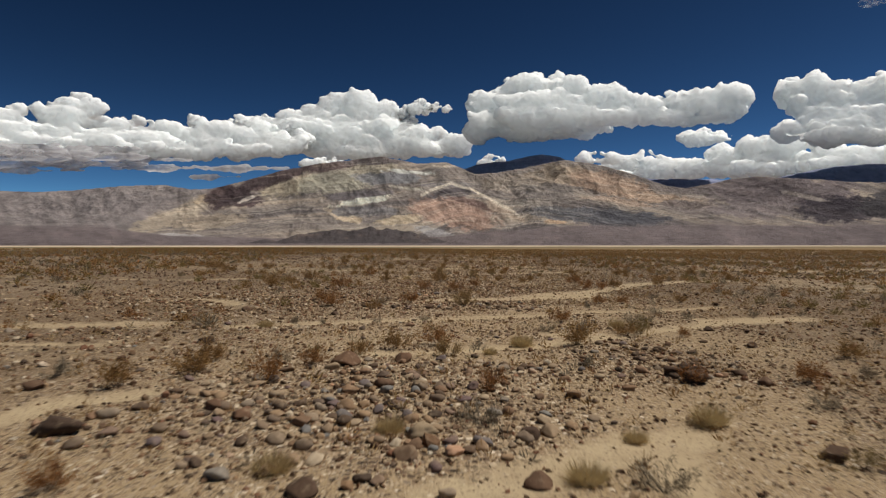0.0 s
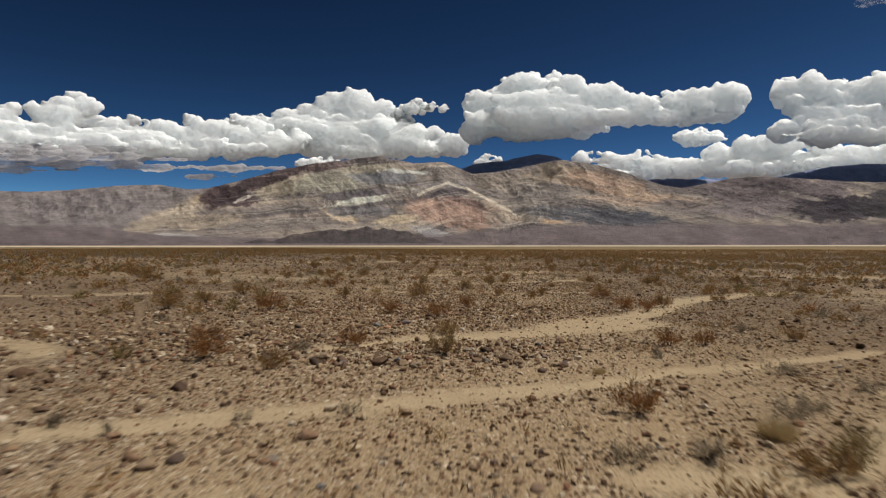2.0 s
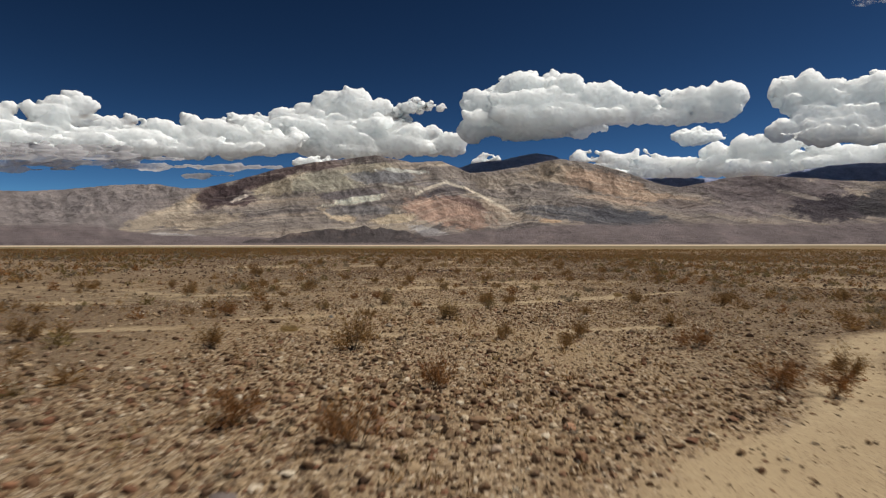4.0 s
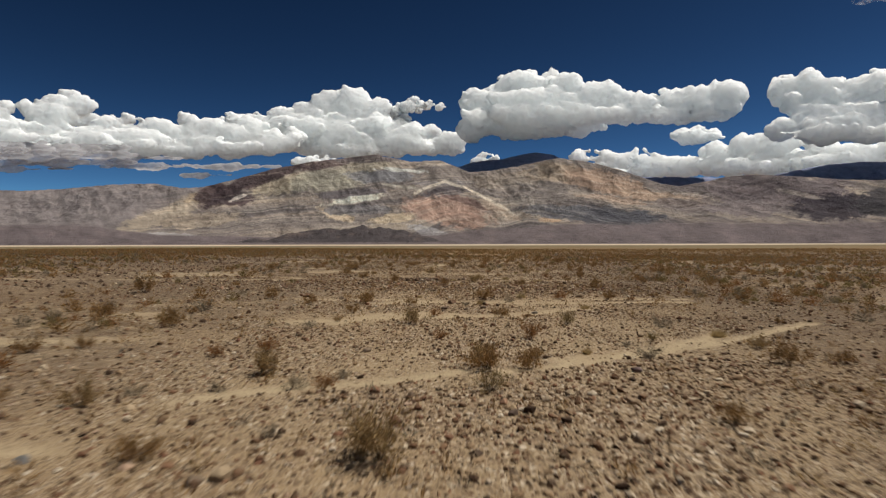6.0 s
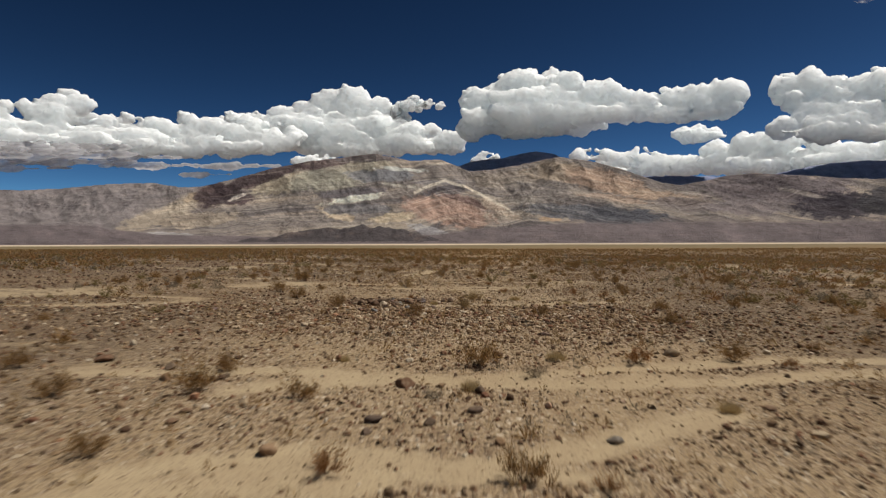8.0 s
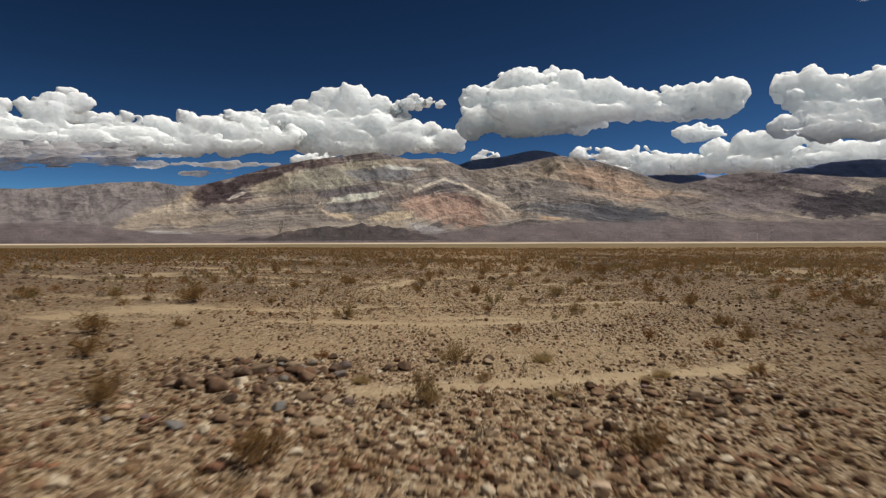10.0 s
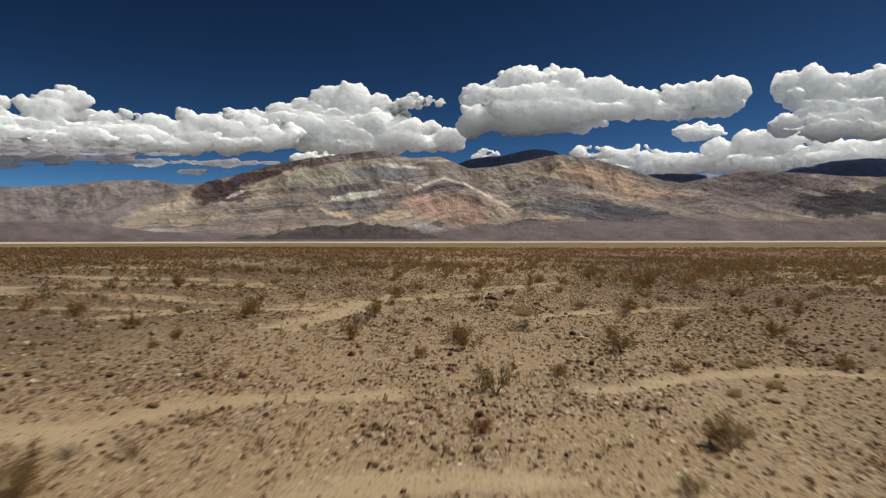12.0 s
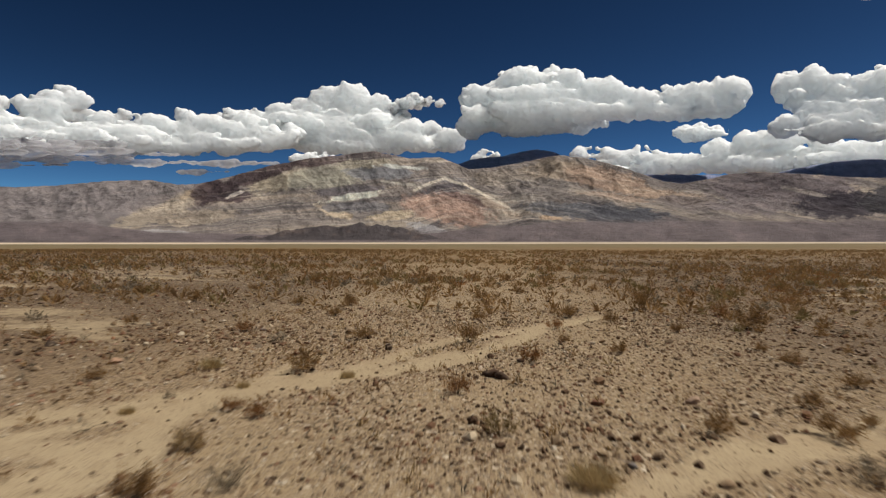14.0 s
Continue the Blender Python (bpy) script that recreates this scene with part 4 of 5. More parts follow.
def rock(x, y, width, label="weathered brown desert rock lying on the gravel", shape=None, low=0.6):
    k = int(rng.integers(0, 10)) if shape is None else shape
    ob = new("rock", (DARK_MESH if "dark" in label else BIG_MESH)[k])
    z = float(relief(np.array([x]), np.array([y]))[0])
    s = Vector((width * 0.6, width * 0.6 * rng.uniform(0.75, 1.0), width * 0.6 * low))
    ob.matrix_basis = Matrix.LocRotScale((x, y, z + s.z * 0.5), Euler((rng.uniform(-0.25, 0.25), rng.uniform(-0.25, 0.25), rng.uniform(0, 6.28))), s)
    return tagged(ob, label, "rock", "desert rocks")


# the rocks that stand out along the way: x, y, width
for x, y, w in (
    (-1.11, 4.56, 0.24), (0.03, 4.65, 0.14), (-0.54, 4.76, 0.13), (-0.66, 4.79, 0.14), (0.79, 4.84, 0.21), (-1.49, 4.95, 0.17), (-2.14, 5.09, 0.13),
    (-1.34, 5.19, 0.16), (-0.35, 5.36, 0.21), (3.63, 5.49, 0.24), (0.25, 5.53, 0.14), (-2.73, 5.55, 0.15), (0.40, 5.76, 0.18), (-3.28, 5.77, 0.18),
    (-3.79, 5.83, 0.36), (-0.20, 5.96, 0.29), (0.89, 6.01, 0.21), (1.09, 6.09, 0.18), (-2.16, 6.37, 0.22), (-1.81, 6.45, 0.17), (1.12, 6.47, 0.16),
    (-2.58, 6.67, 0.22), (-5.17, 7.47, 0.25), (-1.18, 7.47, 0.19), (1.69, 7.56, 0.18), (-0.29, 7.82, 0.22), (-0.79, 7.84, 0.25), (2.52, 7.98, 0.16),
    (-0.86, 8.38, 0.17), (4.60, 8.42, 0.21),
    (3.62, 8.48, 0.38), (-1.12, 8.54, 0.16), (1.79, 8.73, 0.12), (-0.90, 8.83, 0.13), (-1.65, 8.83, 0.21), (3.48, 8.86, 0.28), (4.50, 8.95, 0.21),
    (3.05, 9.03, 0.20), (3.92, 9.04, 0.24), (-1.52, 9.15, 0.39), (-2.55, 9.24, 0.12), (3.84, 9.36, 0.21), (3.43, 9.46, 0.15), (-0.65, 9.47, 0.26),
    (-0.03, 9.71, 0.15), (-0.67, 9.75, 0.18), (0.54, 9.99, 0.12), (4.00, 10.92, 0.18), (-4.40, 10.96, 0.26), (5.95, 11.34, 0.23), (-1.76, 12.86, 0.15),
    (-2.65, 13.48, 0.14), (-0.75, 13.55, 0.17), (6.12, 13.57, 0.21), (0.19, 14.41, 0.12), (-0.71, 14.60, 0.15), (-2.83, 15.41, 0.21), (-5.30, 15.98, 0.24),
    (2.15, 16.70, 0.14), (0.18, 16.91, 0.16),
    (-0.98, 17.01, 0.15), (-0.38, 17.06, 0.27), (2.57, 17.20, 0.16), (1.84, 17.28, 0.14), (-1.01, 17.31, 0.17), (-1.32, 17.48, 0.20), (-2.30, 17.58, 0.23),
    (1.69, 17.63, 0.23), (1.41, 18.26, 0.20), (2.96, 19.44, 0.20), (-4.20, 20.06, 0.22), (-0.65, 20.24, 0.17), (-0.88, 21.38, 0.17), (-0.24, 21.84, 0.20),
    (1.84, 23.89, 0.18), (0.91, 29.72, 0.12), (3.71, 29.73, 0.10), (5.75, 30.62, 0.17), (0.26, 31.01, 0.16), (-1.15, 31.06, 0.14), (-2.45, 31.42, 0.22),
    (-1.35, 32.52, 0.13), (2.36, 37.21, 0.12), (1.01, 37.82, 0.13), (3.14, 39.09, 0.11), (1.57, 43.41, 0.19), (4.97, 43.78, 0.13), (2.44, 43.94, 0.11),
    (0.30, 44.23, 0.13), (3.09, 44.24, 0.14),
    (2.46, 44.32, 0.16), (0.29, 44.61, 0.12), (3.61, 44.68, 0.15), (7.12, 44.80, 0.14), (3.74, 45.56, 0.16), (2.71, 45.85, 0.23), (-0.90, 46.81, 0.17),
    (-2.12, 47.25, 0.23), (7.22, 48.06, 0.25), (1.44, 54.09, 0.16), (2.10, 54.15, 0.14), (2.82, 54.30, 0.17), (1.83, 54.34, 0.16), (1.01, 54.39, 0.15),
    (2.10, 54.69, 0.12), (2.30, 54.76, 0.17), (2.76, 55.16, 0.15), (7.40, 55.19, 0.18), (6.32, 55.23, 0.12), (2.46, 55.28, 0.16), (7.26, 55.38, 0.20),
    (1.90, 55.47, 0.23), (6.79, 55.54, 0.14), (7.88, 55.57, 0.19), (6.09, 55.59, 0.17), (1.28, 55.64, 0.31), (7.37, 55.69, 0.17), (0.69, 55.69, 0.17),
    (0.87, 55.75, 0.30), (1.50, 55.87, 0.20),
    (0.95, 55.89, 0.15), (7.98, 55.89, 0.17), (1.16, 55.91, 0.21), (1.88, 55.92, 0.18), (2.03, 56.10, 0.14), (2.32, 56.15, 0.27), (1.20, 56.19, 0.18),
    (2.61, 56.27, 0.14), (1.38, 56.35, 0.25), (2.71, 56.39, 0.17), (1.81, 56.50, 0.17), (1.55, 56.52, 0.28), (2.04, 56.56, 0.24), (2.41, 56.73, 0.16),
    (3.05, 56.75, 0.12), (2.08, 56.83, 0.14), (2.70, 56.85, 0.13), (3.38, 56.87, 0.16), (3.59, 56.88, 0.22), (1.74, 56.96, 0.13), (2.18, 57.08, 0.16),
    (4.88, 57.34, 0.17), (4.53, 57.46, 0.14), (8.32, 72.66, 0.13), (7.63, 73.04, 0.09), (8.32, 73.17, 0.11), (5.24, 73.47, 0.09), (9.46, 73.87, 0.15),
    (8.20, 76.26, 0.13), (6.82, 76.62, 0.21),
    (6.66, 76.76, 0.25), (0.49, 77.41, 0.17), (7.27, 77.85, 0.13), (4.40, 80.63, 0.17),
):
    rock(x, y, w, "large dark varnished rock lying on the stony ground" if w > 0.2 else "weathered brown desert rock lying on the gravel")
# lesser rocks heaped in the stony patches
for cx, cy, rx, ry, strength in STONY:
    for i in range(int(9 * strength)):
        x, y = cx + rx * rng.uniform(-0.9, 0.9), cy + ry * rng.uniform(-0.9, 0.9)
        if float(sandiness(np.array([x]), np.array([y]))[0]) < 0.4:
            rock(x, y, rng.uniform(0.10, 0.19) * (0.6 + 0.4 * min(strength, 1.1)))


# ---- shrubs and grass tufts, built one metre high ----
# dark boulders of the heap beside the wash
for x, y, w in ((0.65, 55.78, 0.25), (0.86, 55.93, 0.21), (1.08, 56.0, 0.22), (1.26, 56.48, 0.2), (1.48, 56.67, 0.25), (1.16, 57.15, 0.17), (1.84, 56.02, 0.19), (1.51, 57.1, 0.19), (1.92, 56.87, 0.24), (2.26, 56.34, 0.26), (2.15, 57.16, 0.19), (2.42, 56.6, 0.21), (2.6, 56.7, 0.2), (2.39, 57.65, 0.17), (3.38, 56.95, 0.16), (3.56, 56.96, 0.16), (4.01, 57.4, 0.17), (4.55, 57.56, 0.15), (4.88, 57.57, 0.19), (1.89, 55.5, 0.2), (2.51, 55.16, 0.22), (1.64, 55.1, 0.2), (1.99, 56.25, 0.16), (1.17, 56.39, 0.16), (0.88, 55.66, 0.17)):
    rock(x, y, w * 0.95, "dark varnished rock in a heap of stones")


def blades(paths, radius, sides=3):
    """Tapered stems along the given paths."""
    vs, fs = [], []
    for pts, r0 in paths:
        n = len(pts)
        base = len(vs)
        for i, p in enumerate(pts):
            r = r0 * (1 - 0.85 * i / (n - 1))
            for k in range(sides):
                a = 2 * math.pi * k / sides
                vs.append((p[0] + r * math.cos(a), p[1] + r * math.sin(a), p[2]))
        for i in range(n - 1):
            for k in range(sides):
                a, b = base + i * sides + k, base + i * sides + (k + 1) % sides
                fs.append((a, b, b + sides))
                fs.append((a, b + sides, a + sides))
    return np.array(vs), np.array(fs)


def slivers(at, way, length, width, g):
    """Small leaf-like slivers: two triangles each, folded along the middle."""
    n = len(at)
    side = np.cross(way, g.normal(size=(n, 3)))
    side /= np.linalg.norm(side, axis=1)[:, None] + 1e-9
    nrm = np.cross(way, side)
    tip, mid = at + way * length[:, None], at + way * length[:, None] * 0.5
    a = mid + side * width[:, None] + nrm * width[:, None] * 0.4
    b = mid - side * width[:, None] + nrm * width[:, None] * 0.4
    v = np.stack([at, a, tip, b], 1).reshape(-1, 3)
    i = np.arange(n)[:, None] * 4
    f = np.concatenate([i + np.array([[0, 1, 2]]), i + np.array([[0, 2, 3]])])
    return v, f


def shrub_meshes(seed, spreadness, stems, leaves, leaf_size, wood, leaf):
    g = np.random.default_rng(seed)
    paths, tips, ways = [], [], []
    for i in range(stems):
        az, lean = g.uniform(0, 6.283), spreadness * g.uniform(0.15, 1.0) ** 0.7
        d = np.array([math.cos(az) * math.sin(lean), math.sin(az) * math.sin(lean), math.cos(lean)])
        p = np.array([g.normal() * 0.05, g.normal() * 0.05, -0.03])
        size = g.uniform(0.6, 1.0) * (1.0 - 0.18 * lean)
        pts = [p]
        for k in range(4):
            d = d + g.normal(size=3) * 0.13 + np.array([0, 0, 0.05])
            d /= np.linalg.norm(d)
            p = p + d * size / 4
            pts.append(p)
            if k >= 1:
                for _ in range(3):
                    e = d + g.normal(size=3) * 0.55
                    e /= np.linalg.norm(e)
                    q = p + e * size * g.uniform(0.12, 0.3)
                    paths.append(([p, q], 0.006))
                    tips += [(p + q) / 2, q]
                    ways += [e, e]
        paths.append((pts, 0.012))
        tips += pts[2:]
        ways += [d] * len(pts[2:])
    tips, ways = np.array(tips), np.array(ways)
    sv, sf = blades(paths, 0.01)
    pick = g.integers(0, len(tips), leaves)
    at = tips[pick] + g.normal(size=(leaves, 3)) * 0.055
    at[:, 2] = np.maximum(at[:, 2] * g.uniform(0.55, 1.0, leaves), 0.02)
    w = ways[pick] + g.normal(size=(leaves, 3)) * 0.45 + np.array([0, 0, 0.15])
    w /= np.linalg.norm(w, axis=1)[:, None]
    lv, lf = slivers(at, w, leaf_size * g.uniform(0.7, 2.2, leaves), leaf_size * g.uniform(0.13, 0.28, leaves), g)
    return raw_mesh("branchwork", sv, sf, wood), raw_mesh("foliage", lv, lf, leaf, smooth=False)


def tuft_mesh(seed, count, leaf):
    g = np.random.default_rng(seed)
    r, a = 0.45 * np.sqrt(g.uniform(0, 1, count)), g.uniform(0, 6.283, count)
    at = np.stack([r * np.cos(a), r * np.sin(a), np.full(count, -0.02)], 1)
    way = np.stack([np.cos(a) * r * 1.5, np.sin(a) * r * 1.5, np.full(count, 0.55)], 1) + g.normal(size=(count, 3)) * 0.3
    way /= np.linalg.norm(way, axis=1)[:, None]
    v, f = slivers(at, way, g.uniform(0.35, 0.95, count), g.uniform(0.005, 0.011, count), g)
    return raw_mesh("grass_tuft", v, f, leaf, smooth=False)


KINDS = {
    "brown": [shrub_meshes(10 + k, 1.0, 14, 1050, 0.063, WOOD, LEAF["brown"]) for k in range(4)],
    "rust": [shrub_meshes(20 + k, 1.0, 14, 1050, 0.063, WOOD, LEAF["rust"]) for k in range(3)],
    "golden": [shrub_meshes(25 + k, 1.05, 15, 1400, 0.066, WOOD, LEAF["golden"]) for k in range(3)],
    "olive": [shrub_meshes(30 + k, 0.9, 12, 1000, 0.058, WOOD, LEAF["olive"]) for k in range(3)],
    "grey": [shrub_meshes(40 + k, 1.2, 15, 950, 0.052, GREY_WOOD, LEAF["grey"]) for k in range(3)],
}
TUFTS = [tuft_mesh(50 + k, 1100, LEAF["straw"]) for k in range(3)]
LABELS = {
    "brown": "dry brown twiggy desert shrub growing from gravel",
    "rust": "rust-coloured dry desert shrub growing among stones",
    "olive": "small olive-green desert shrub with upright stems",
    "grey": "low grey dead desert shrub on sandy ground",
    "golden": "golden-brown dry desert shrub with fine twigs",
    "straw": "pale straw-yellow dry grass tuft on the gravel",
}


def shrub(kind, x, y, height):
    z = float(relief(np.array([x]), np.array([y]))[0])
    turn, wide = rng.uniform(0, 6.283), rng.uniform(0.95, 1.25)
    m = Matrix.LocRotScale((x, y, z), Euler((0, 0, turn)), Vector((height * wide * 1.2, height * wide * 1.2, height * 1.38)))
    if kind == "straw":
        ob = new("grass_tuft", TUFTS[int(rng.integers(0, 3))])
        ob.matrix_basis = m @ Matrix.Diagonal((0.85, 0.85, 0.95, 1))
        return tagged(ob, LABELS[kind], "grass tuft", "grass tufts")
    root = new("shrub")
    root.empty_display_size = 0.1
    root.matrix_basis = m
    for me in KINDS[kind][int(rng.integers(0, len(KINDS[kind])))]:
        part = new(me.name.split(".")[0], me)
        part.parent = root
    return tagged(root, LABELS[kind], "shrub", "desert shrubs")


for x, y, h in (
    (-3.02, 4.53, 0.24), (0.65, 7.85, 0.30), (-2.38, 8.07, 0.35), (3.56, 8.40, 0.28), (5.20, 8.50, 0.32), (-2.01, 9.09, 0.27), (-0.09, 11.03, 0.40), (5.03, 12.45, 0.21),
    (2.89, 14.53, 0.36), (-3.26, 17.36, 0.40), (-3.64, 18.44, 0.41), (-1.04, 18.89, 0.37), (5.12, 19.34, 0.33), (5.89, 19.48, 0.31), (0.60, 23.06, 0.41), (-0.79, 23.82, 0.38),
    (-4.16, 24.22, 0.51), (6.82, 25.37, 0.37), (1.38, 25.40, 0.38), (6.18, 25.72, 0.38), (6.35, 28.71, 0.39), (1.23, 31.44, 0.16), (-3.99, 32.56, 0.36), (0.77, 35.14, 0.22),
    (-1.41, 37.19, 0.21), (-0.66, 37.62, 0.26), (2.32, 39.22, 0.19), (4.19, 39.53, 0.31), (4.55, 42.54, 0.14), (2.20, 42.95, 0.22),
):
    shrub("rust", x, y, h)
for x, y, h in (
    (8.77, 47.12, 0.16), (6.45, 47.43, 0.28), (2.26, 57.46, 0.17), (9.02, 58.59, 0.23), (8.14, 59.48, 0.22), (5.71, 60.32, 0.17), (5.42, 63.82, 0.17), (4.68, 67.26, 0.18),
    (0.42, 72.55, 0.21), (3.78, 74.50, 0.20), (3.32, 74.77, 0.17), (6.10, 75.69, 0.27), (7.45, 77.82, 0.29), (1.54, 80.73, 0.25), (8.67, 81.83, 0.26), (13.97, 84.56, 0.33),
):
    shrub("rust", x, y, h)
for x, y, h in (
    (1.78, 4.75, 0.27), (0.40, 6.38, 0.28), (4.66, 7.14, 0.21), (-5.37, 8.12, 0.27), (6.46, 8.88, 0.25), (2.22, 9.33, 0.25), (-2.55, 9.39, 0.25), (0.66, 10.93, 0.20),
    (2.31, 13.02, 0.23), (3.01, 13.04, 0.26), (-2.72, 13.61, 0.17), (-3.53, 13.85, 0.18), (-1.58, 14.12, 0.15), (4.59, 14.38, 0.29), (-0.45, 14.38, 0.19), (5.08, 14.73, 0.20),
    (6.60, 15.85, 0.23), (8.66, 16.48, 0.25), (6.12, 16.93, 0.25), (4.48, 18.05, 0.22), (-1.90, 18.31, 0.28), (7.52, 21.24, 0.25), (0.62, 33.24, 0.14), (-1.52, 34.76, 0.16),
    (-0.58, 35.05, 0.15), (0.33, 35.27, 0.25), (0.91, 35.81, 0.14), (5.88, 37.48, 0.24), (5.83, 38.55, 0.14), (-0.55, 40.54, 0.19),
):
    shrub("grey", x, y, h)
for x, y, h in (
    (7.55, 41.21, 0.29), (3.12, 45.23, 0.16), (4.62, 46.51, 0.22), (1.61, 55.11, 0.13), (1.76, 63.18, 0.12), (2.63, 67.57, 0.11), (6.74, 70.11, 0.29), (3.33, 70.94, 0.30),
    (4.05, 72.52, 0.21), (9.64, 72.71, 0.25), (2.26, 75.46, 0.11), (2.61, 79.46, 0.20),
):
    shrub("grey", x, y, h)
for x, y, h in (
    (1.20, 4.90, 0.19), (-1.45, 4.98, 0.19), (1.96, 5.99, 0.14), (-0.55, 6.05, 0.20), (2.94, 6.50, 0.25), (0.82, 10.32, 0.14), (1.52, 11.40, 0.26), (-3.95, 13.11, 0.18),
    (4.04, 13.69, 0.23), (3.01, 16.67, 0.10), (-1.84, 30.29, 0.20), (4.92, 37.84, 0.10), (8.34, 40.08, 0.20), (6.63, 44.78, 0.14), (3.61, 45.66, 0.16), (1.66, 47.43, 0.11),
    (5.14, 47.60, 0.19), (5.54, 55.40, 0.11), (3.06, 56.05, 0.13), (6.98, 56.31, 0.11), (7.32, 56.65, 0.14), (5.76, 57.58, 0.17), (8.72, 65.32, 0.11), (9.47, 65.77, 0.11),
    (9.69, 66.97, 0.12), (7.16, 72.65, 0.22), (2.11, 74.66, 0.10), (3.05, 76.01, 0.10), (4.43, 76.72, 0.13), (2.20, 77.06, 0.20),
):
    shrub("straw", x, y, h)
for x, y, h in (
    (-4.17, 7.57, 0.36), (-3.50, 8.41, 0.40), (-3.65, 9.26, 0.36), (-1.42, 10.00, 0.31), (7.15, 10.42, 0.40), (-0.85, 10.60, 0.37), (2.56, 11.46, 0.46), (4.00, 12.81, 0.32),
    (-2.00, 16.65, 0.30), (8.05, 20.02, 0.31), (0.72, 20.47, 0.31), (-7.03, 24.08, 0.57), (-6.66, 25.96, 0.39), (7.63, 26.34, 0.47), (10.26, 28.04, 0.38), (-0.10, 28.15, 0.60),
    (-2.78, 28.21, 0.39), (3.81, 28.55, 0.31), (-6.43, 28.71, 0.47), (2.82, 29.71, 0.33), (4.47, 29.94, 0.34), (7.17, 31.80, 0.37), (15.67, 32.12, 0.46), (-0.36, 32.61, 0.26),
    (-3.17, 33.29, 0.28), (5.57, 33.88, 0.26), (-4.56, 34.19, 0.22), (-2.88, 34.28, 0.22), (-12.76, 35.02, 0.56), (17.50, 36.38, 0.34),
):
    shrub("brown", x, y, h)
for x, y, h in (
    (3.05, 36.53, 0.44), (3.69, 36.59, 0.32), (10.79, 36.85, 0.44), (-14.35, 36.98, 0.75), (8.11, 37.17, 0.41), (9.10, 37.23, 0.24), (3.92, 37.33, 0.23), (-4.62, 37.38, 0.30),
    (-7.15, 37.83, 0.46), (-4.00, 37.83, 0.25), (11.77, 38.18, 0.45), (16.43, 39.10, 0.46), (-11.67, 39.35, 0.50), (-3.61, 40.46, 0.45), (-9.19, 41.07, 0.34), (-0.18, 41.83, 0.16),
    (10.74, 41.93, 0.17), (-5.93, 42.25, 0.35), (-4.02, 42.55, 0.19), (3.88, 42.74, 0.31), (-0.00, 43.24, 0.26), (-1.57, 45.10, 0.31), (1.44, 45.21, 0.28), (0.10, 45.46, 0.35),
    (0.03, 46.74, 0.30), (-3.14, 46.79, 0.34), (3.80, 47.10, 0.40), (12.73, 47.60, 0.36), (8.18, 47.74, 0.33), (-8.04, 48.13, 0.62),
):
    shrub("brown", x, y, h)
for x, y, h in (
    (10.07, 48.58, 0.19), (8.86, 52.07, 0.34), (2.59, 53.14, 0.37), (5.95, 53.41, 0.33), (0.26, 54.82, 0.41), (9.77, 55.27, 0.33), (12.10, 55.42, 0.33), (4.71, 56.25, 0.15),
    (8.78, 56.69, 0.23), (16.13, 56.94, 0.35), (-1.52, 57.56, 0.38), (10.08, 59.50, 0.30), (-2.66, 59.85, 0.44), (-1.30, 60.54, 0.23), (10.50, 61.39, 0.36), (-7.56, 62.27, 0.45),
    (-9.90, 62.29, 0.38), (-0.66, 65.08, 0.25), (-3.00, 65.34, 0.60), (11.46, 65.41, 0.45), (-4.31, 65.42, 0.21), (16.74, 65.60, 0.40), (-5.57, 65.95, 0.32), (6.72, 66.28, 0.18),
    (8.57, 66.62, 0.18), (11.22, 66.86, 0.21), (-3.70, 67.30, 0.38), (0.17, 68.00, 0.17), (5.44, 68.07, 0.44), (11.47, 68.71, 0.16),
):
    shrub("brown", x, y, h)
for x, y, h in (
    (0.18, 68.96, 0.21), (3.35, 69.01, 0.32), (5.48, 69.24, 0.27), (18.91, 69.45, 0.36), (8.40, 69.56, 0.22), (11.83, 69.93, 0.37), (-1.17, 69.98, 0.30), (16.76, 70.04, 0.32),
    (10.22, 70.58, 0.24), (0.62, 71.49, 0.39), (-3.31, 71.54, 0.35), (19.16, 71.72, 0.24), (3.44, 72.24, 0.27), (-1.22, 72.32, 0.21), (13.03, 73.11, 0.29), (14.43, 73.24, 0.29),
    (0.08, 73.74, 0.34), (10.17, 74.01, 0.31), (8.90, 74.03, 0.28), (10.89, 74.39, 0.16), (10.59, 75.06, 0.25), (-0.22, 75.39, 0.19), (15.15, 75.44, 0.35), (11.92, 76.11, 0.25),
    (0.83, 76.24, 0.21), (3.68, 76.95, 0.40), (13.44, 77.15, 0.17), (12.02, 77.85, 0.25), (15.36, 78.61, 0.27), (9.30, 78.70, 0.27),
):
    shrub("brown", x, y, h)
for x, y, h in (
    (12.19, 79.17, 0.17), (16.20, 79.67, 0.28), (6.47, 79.71, 0.41), (-2.27, 79.74, 0.25), (-4.48, 79.78, 0.52), (8.47, 79.86, 0.17), (4.28, 80.03, 0.33), (11.41, 81.26, 0.24),
    (-1.51, 81.86, 0.27), (13.44, 81.88, 0.63), (10.34, 82.94, 0.30), (6.87, 83.16, 0.29), (3.12, 83.33, 0.27), (9.49, 83.81, 0.36), (3.19, 85.66, 0.43), (1.59, 85.83, 0.35),
    (12.27, 85.88, 0.62), (-1.77, 86.22, 0.33), (7.38, 88.29, 0.42), (-4.64, 88.61, 0.34), (21.65, 90.25, 0.35), (-1.16, 90.27, 0.34), (9.04, 90.71, 0.32), (0.27, 94.90, 0.38),
    (14.12, 95.78, 0.38), (5.54, 95.96, 0.41), (3.02, 99.57, 0.41), (12.13, 102.64, 0.42),
):
    shrub("brown", x, y, h)
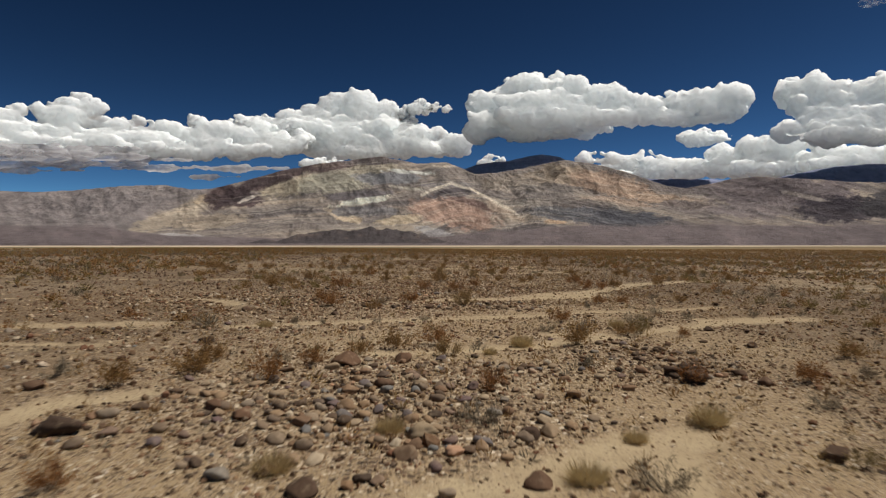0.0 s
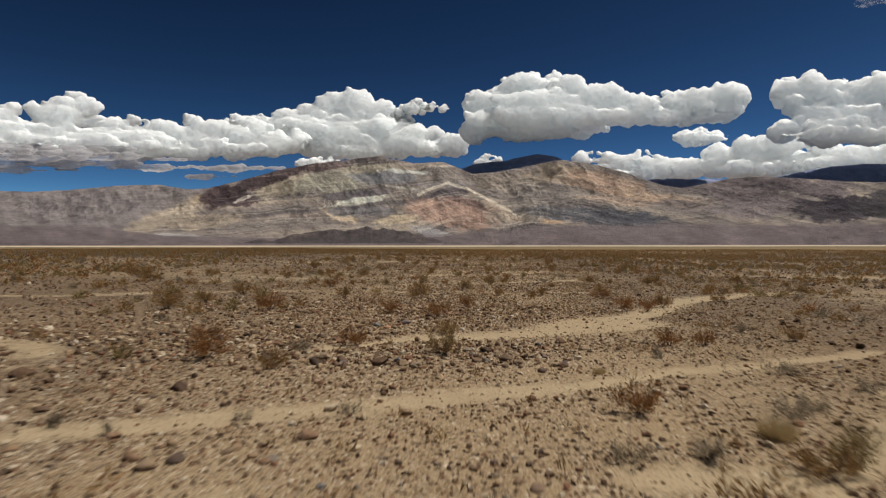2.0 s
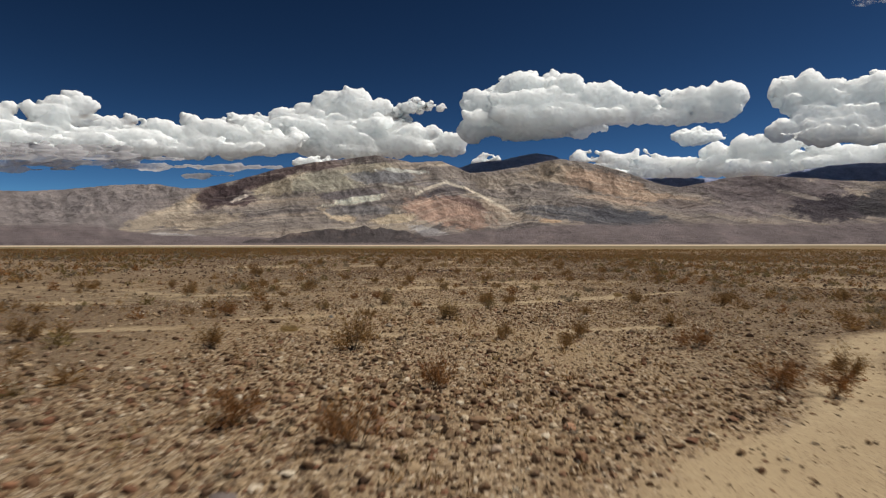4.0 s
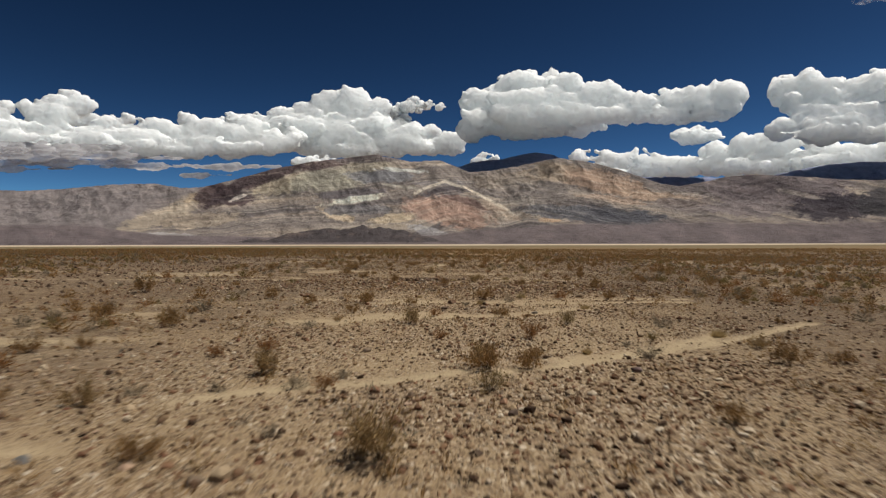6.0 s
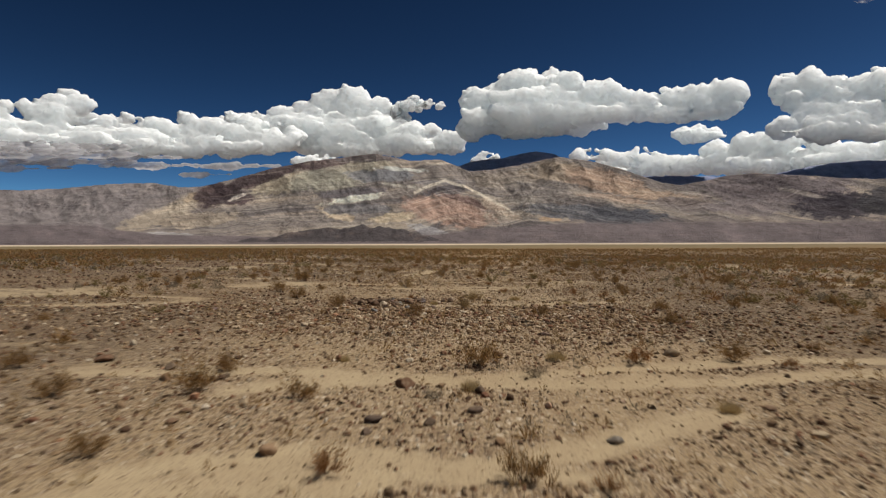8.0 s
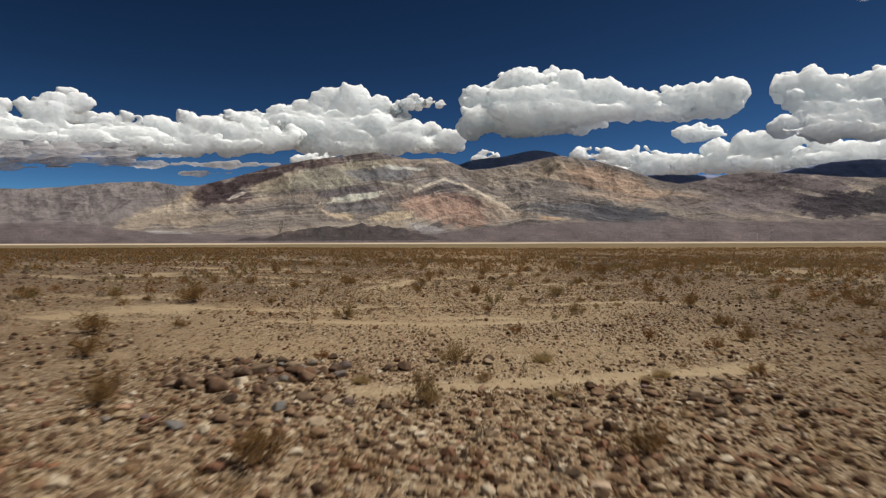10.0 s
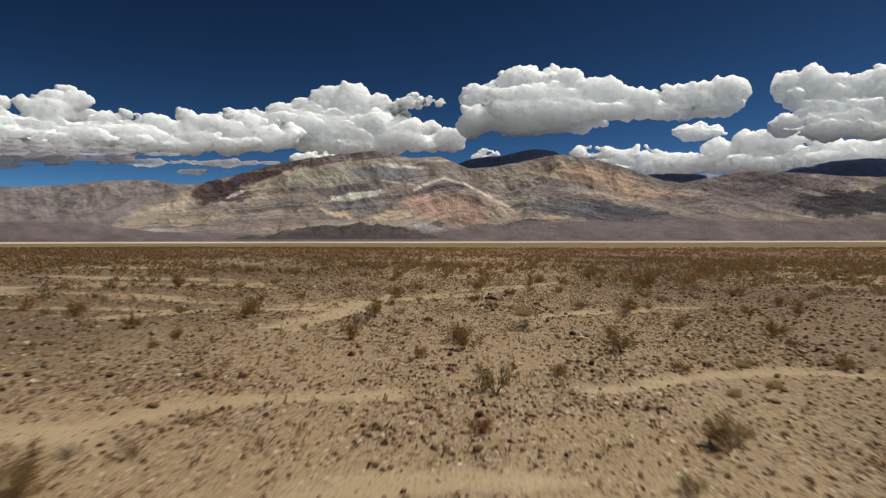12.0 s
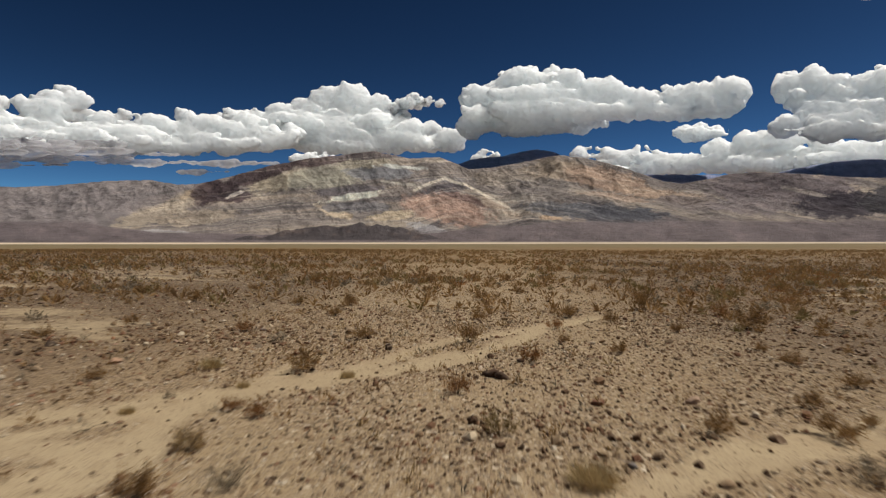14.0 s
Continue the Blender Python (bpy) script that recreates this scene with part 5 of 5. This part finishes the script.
for x, y, h in (
    (3.75, 5.24, 0.18), (-2.14, 9.87, 0.18), (4.35, 12.95, 0.38), (2.96, 35.19, 0.28), (6.61, 39.24, 0.19), (5.37, 41.48, 0.30), (6.91, 62.45, 0.17), (5.71, 65.33, 0.35),
    (8.13, 67.98, 0.34), (2.31, 69.98, 0.14), (6.50, 73.95, 0.24),
):
    shrub("olive", x, y, h)
for x, y, h in (
    (0.08, 9.97, 0.28), (0.67, 18.08, 0.41), (1.75, 32.70, 0.41), (-1.89, 34.28, 0.27), (-0.15, 35.96, 0.34), (3.04, 37.31, 0.25), (8.39, 38.57, 0.24), (1.61, 41.32, 0.34),
    (3.90, 55.05, 0.30), (4.36, 57.45, 0.31), (1.86, 62.38, 0.32), (7.73, 63.42, 0.29), (3.37, 73.35, 0.19),
):
    shrub("golden", x, y, h)


# ---- shrubs too many to count, over the rest of the plain ----
def low_shrub(seed, count, size, thick=1.0):
    g = np.random.default_rng(seed)
    a, e = g.uniform(0, 6.283, count), np.arccos(g.uniform(0.05, 1, count))
    d = np.stack([np.cos(a) * np.sin(e), np.sin(a) * np.sin(e), np.cos(e)], 1)
    at = d * g.uniform(0.05, 0.75, count)[:, None] * np.array([0.75, 0.75, 0.9])
    w = d + g.normal(size=(count, 3)) * 0.5 + np.array([0, 0, 0.3])
    w /= np.linalg.norm(w, axis=1)[:, None]
    return slivers(at, w, size * g.uniform(0.7, 1.4, count), thick * size * g.uniform(0.1, 0.2, count), g)


def wild_shrubs(count, x0, x1, y0, y1, protos, leaf, label, avoid, tall):
    x, y = rng.uniform(x0, x1, count), rng.uniform(y0, y1, count)
    x = x + 0.08 * y
    n0 = fractal(x * 0.2, y * 0.2, 111, 3)
    ok = ~avoid(x, y) & (rng.uniform(0, 1, count) < np.clip((n0 - 0.3) * 3.5, 0.1, 1)) & (np.abs(x - 3) < 14 + 0.85 * y) & (sandiness(x, y) < 0.6)
    x, y = x[ok], y[ok]
    n = len(x)
    h = tall * rng.uniform(0.5, 1.25, n)
    dims = np.stack([h * rng.uniform(0.9, 1.35, n), h * rng.uniform(0.9, 1.35, n), h * 1.1], 1)
    v, f = scatter(protos, rng.integers(0, len(protos), n), np.stack([x, y, relief(x, y)], 1), rng.uniform(0, 6.283, n), dims)
    tagged(new("wild_shrubs", raw_mesh("wild_shrubs", v, f, leaf, smooth=False)), label, "shrubs", kind="stuff")


def beside(x, y):
    """The strip along the way and a few strides to both sides of it."""
    return (x > -16) & (x < 20 + 0.04 * y) & (y < 92)


def placed(x, y):
    """The strip along the way where every shrub stands on its own."""
    return (x > -3.5 + 0.0 * y) & (x < 9.5 + 0.04 * y) & (y < 92) | (y < 12) & (np.abs(x) < 8)


MID = [low_shrub(200 + k, 25, 0.42) for k in range(5)]
MINI = [low_shrub(240 + k, 17, 0.5, 0.6) for k in range(5)]
BESIDE = [low_shrub(260 + k, 95, 0.32, 0.65) for k in range(6)]
FAR = [low_shrub(220 + k, 10, 0.8) for k in range(5)]
for leaf, share in (("brown", 1.0), ("rust", 0.35), ("olive", 0.7), ("grey", 0.5)):
    wild_shrubs(int(2400 * share), -45, 45, 8, 125, MID, LEAF[leaf], "dry desert shrubs spread over the plain", beside, 0.36)
    wild_shrubs(int(900 * share), -16, 20, 8, 100, BESIDE, LEAF[leaf], "dry twiggy desert shrubs beside the way", placed, 0.33)
    wild_shrubs(int(2600 * share), -75, -14, 24, 110, MID, LEAF[leaf], "dry desert shrubs spread over the plain", beside, 0.34)
    wild_shrubs(int(2300 * share), 17, 80, 24, 110, MID, LEAF[leaf], "dry desert shrubs spread over the plain", beside, 0.34)
for leaf, share in (("scrub", 1.0), ("brown", 0.3), ("olive", 0.1)):
    wild_shrubs(int(2800 * share), -60, 65, 84, 112, FAR, LEAF[leaf], "low brown scrub covering the far plain", lambda x, y: x > 1e6, 0.27)
    wild_shrubs(int(9500 * share), -100, 110, 108, 210, FAR, LEAF[leaf], "low brown scrub covering the far plain", placed, 0.33)
# small dry herbs between the stones
for leaf, share in (("brown", 0.8), ("golden", 0.5), ("grey", 0.6), ("scrub", 0.8)):
    wild_shrubs(int(4200 * share), -15, 17, 5, 112, MINI, LEAF[leaf], "small dry herbs between the stones", lambda x, y: x > 1e6, 0.15)
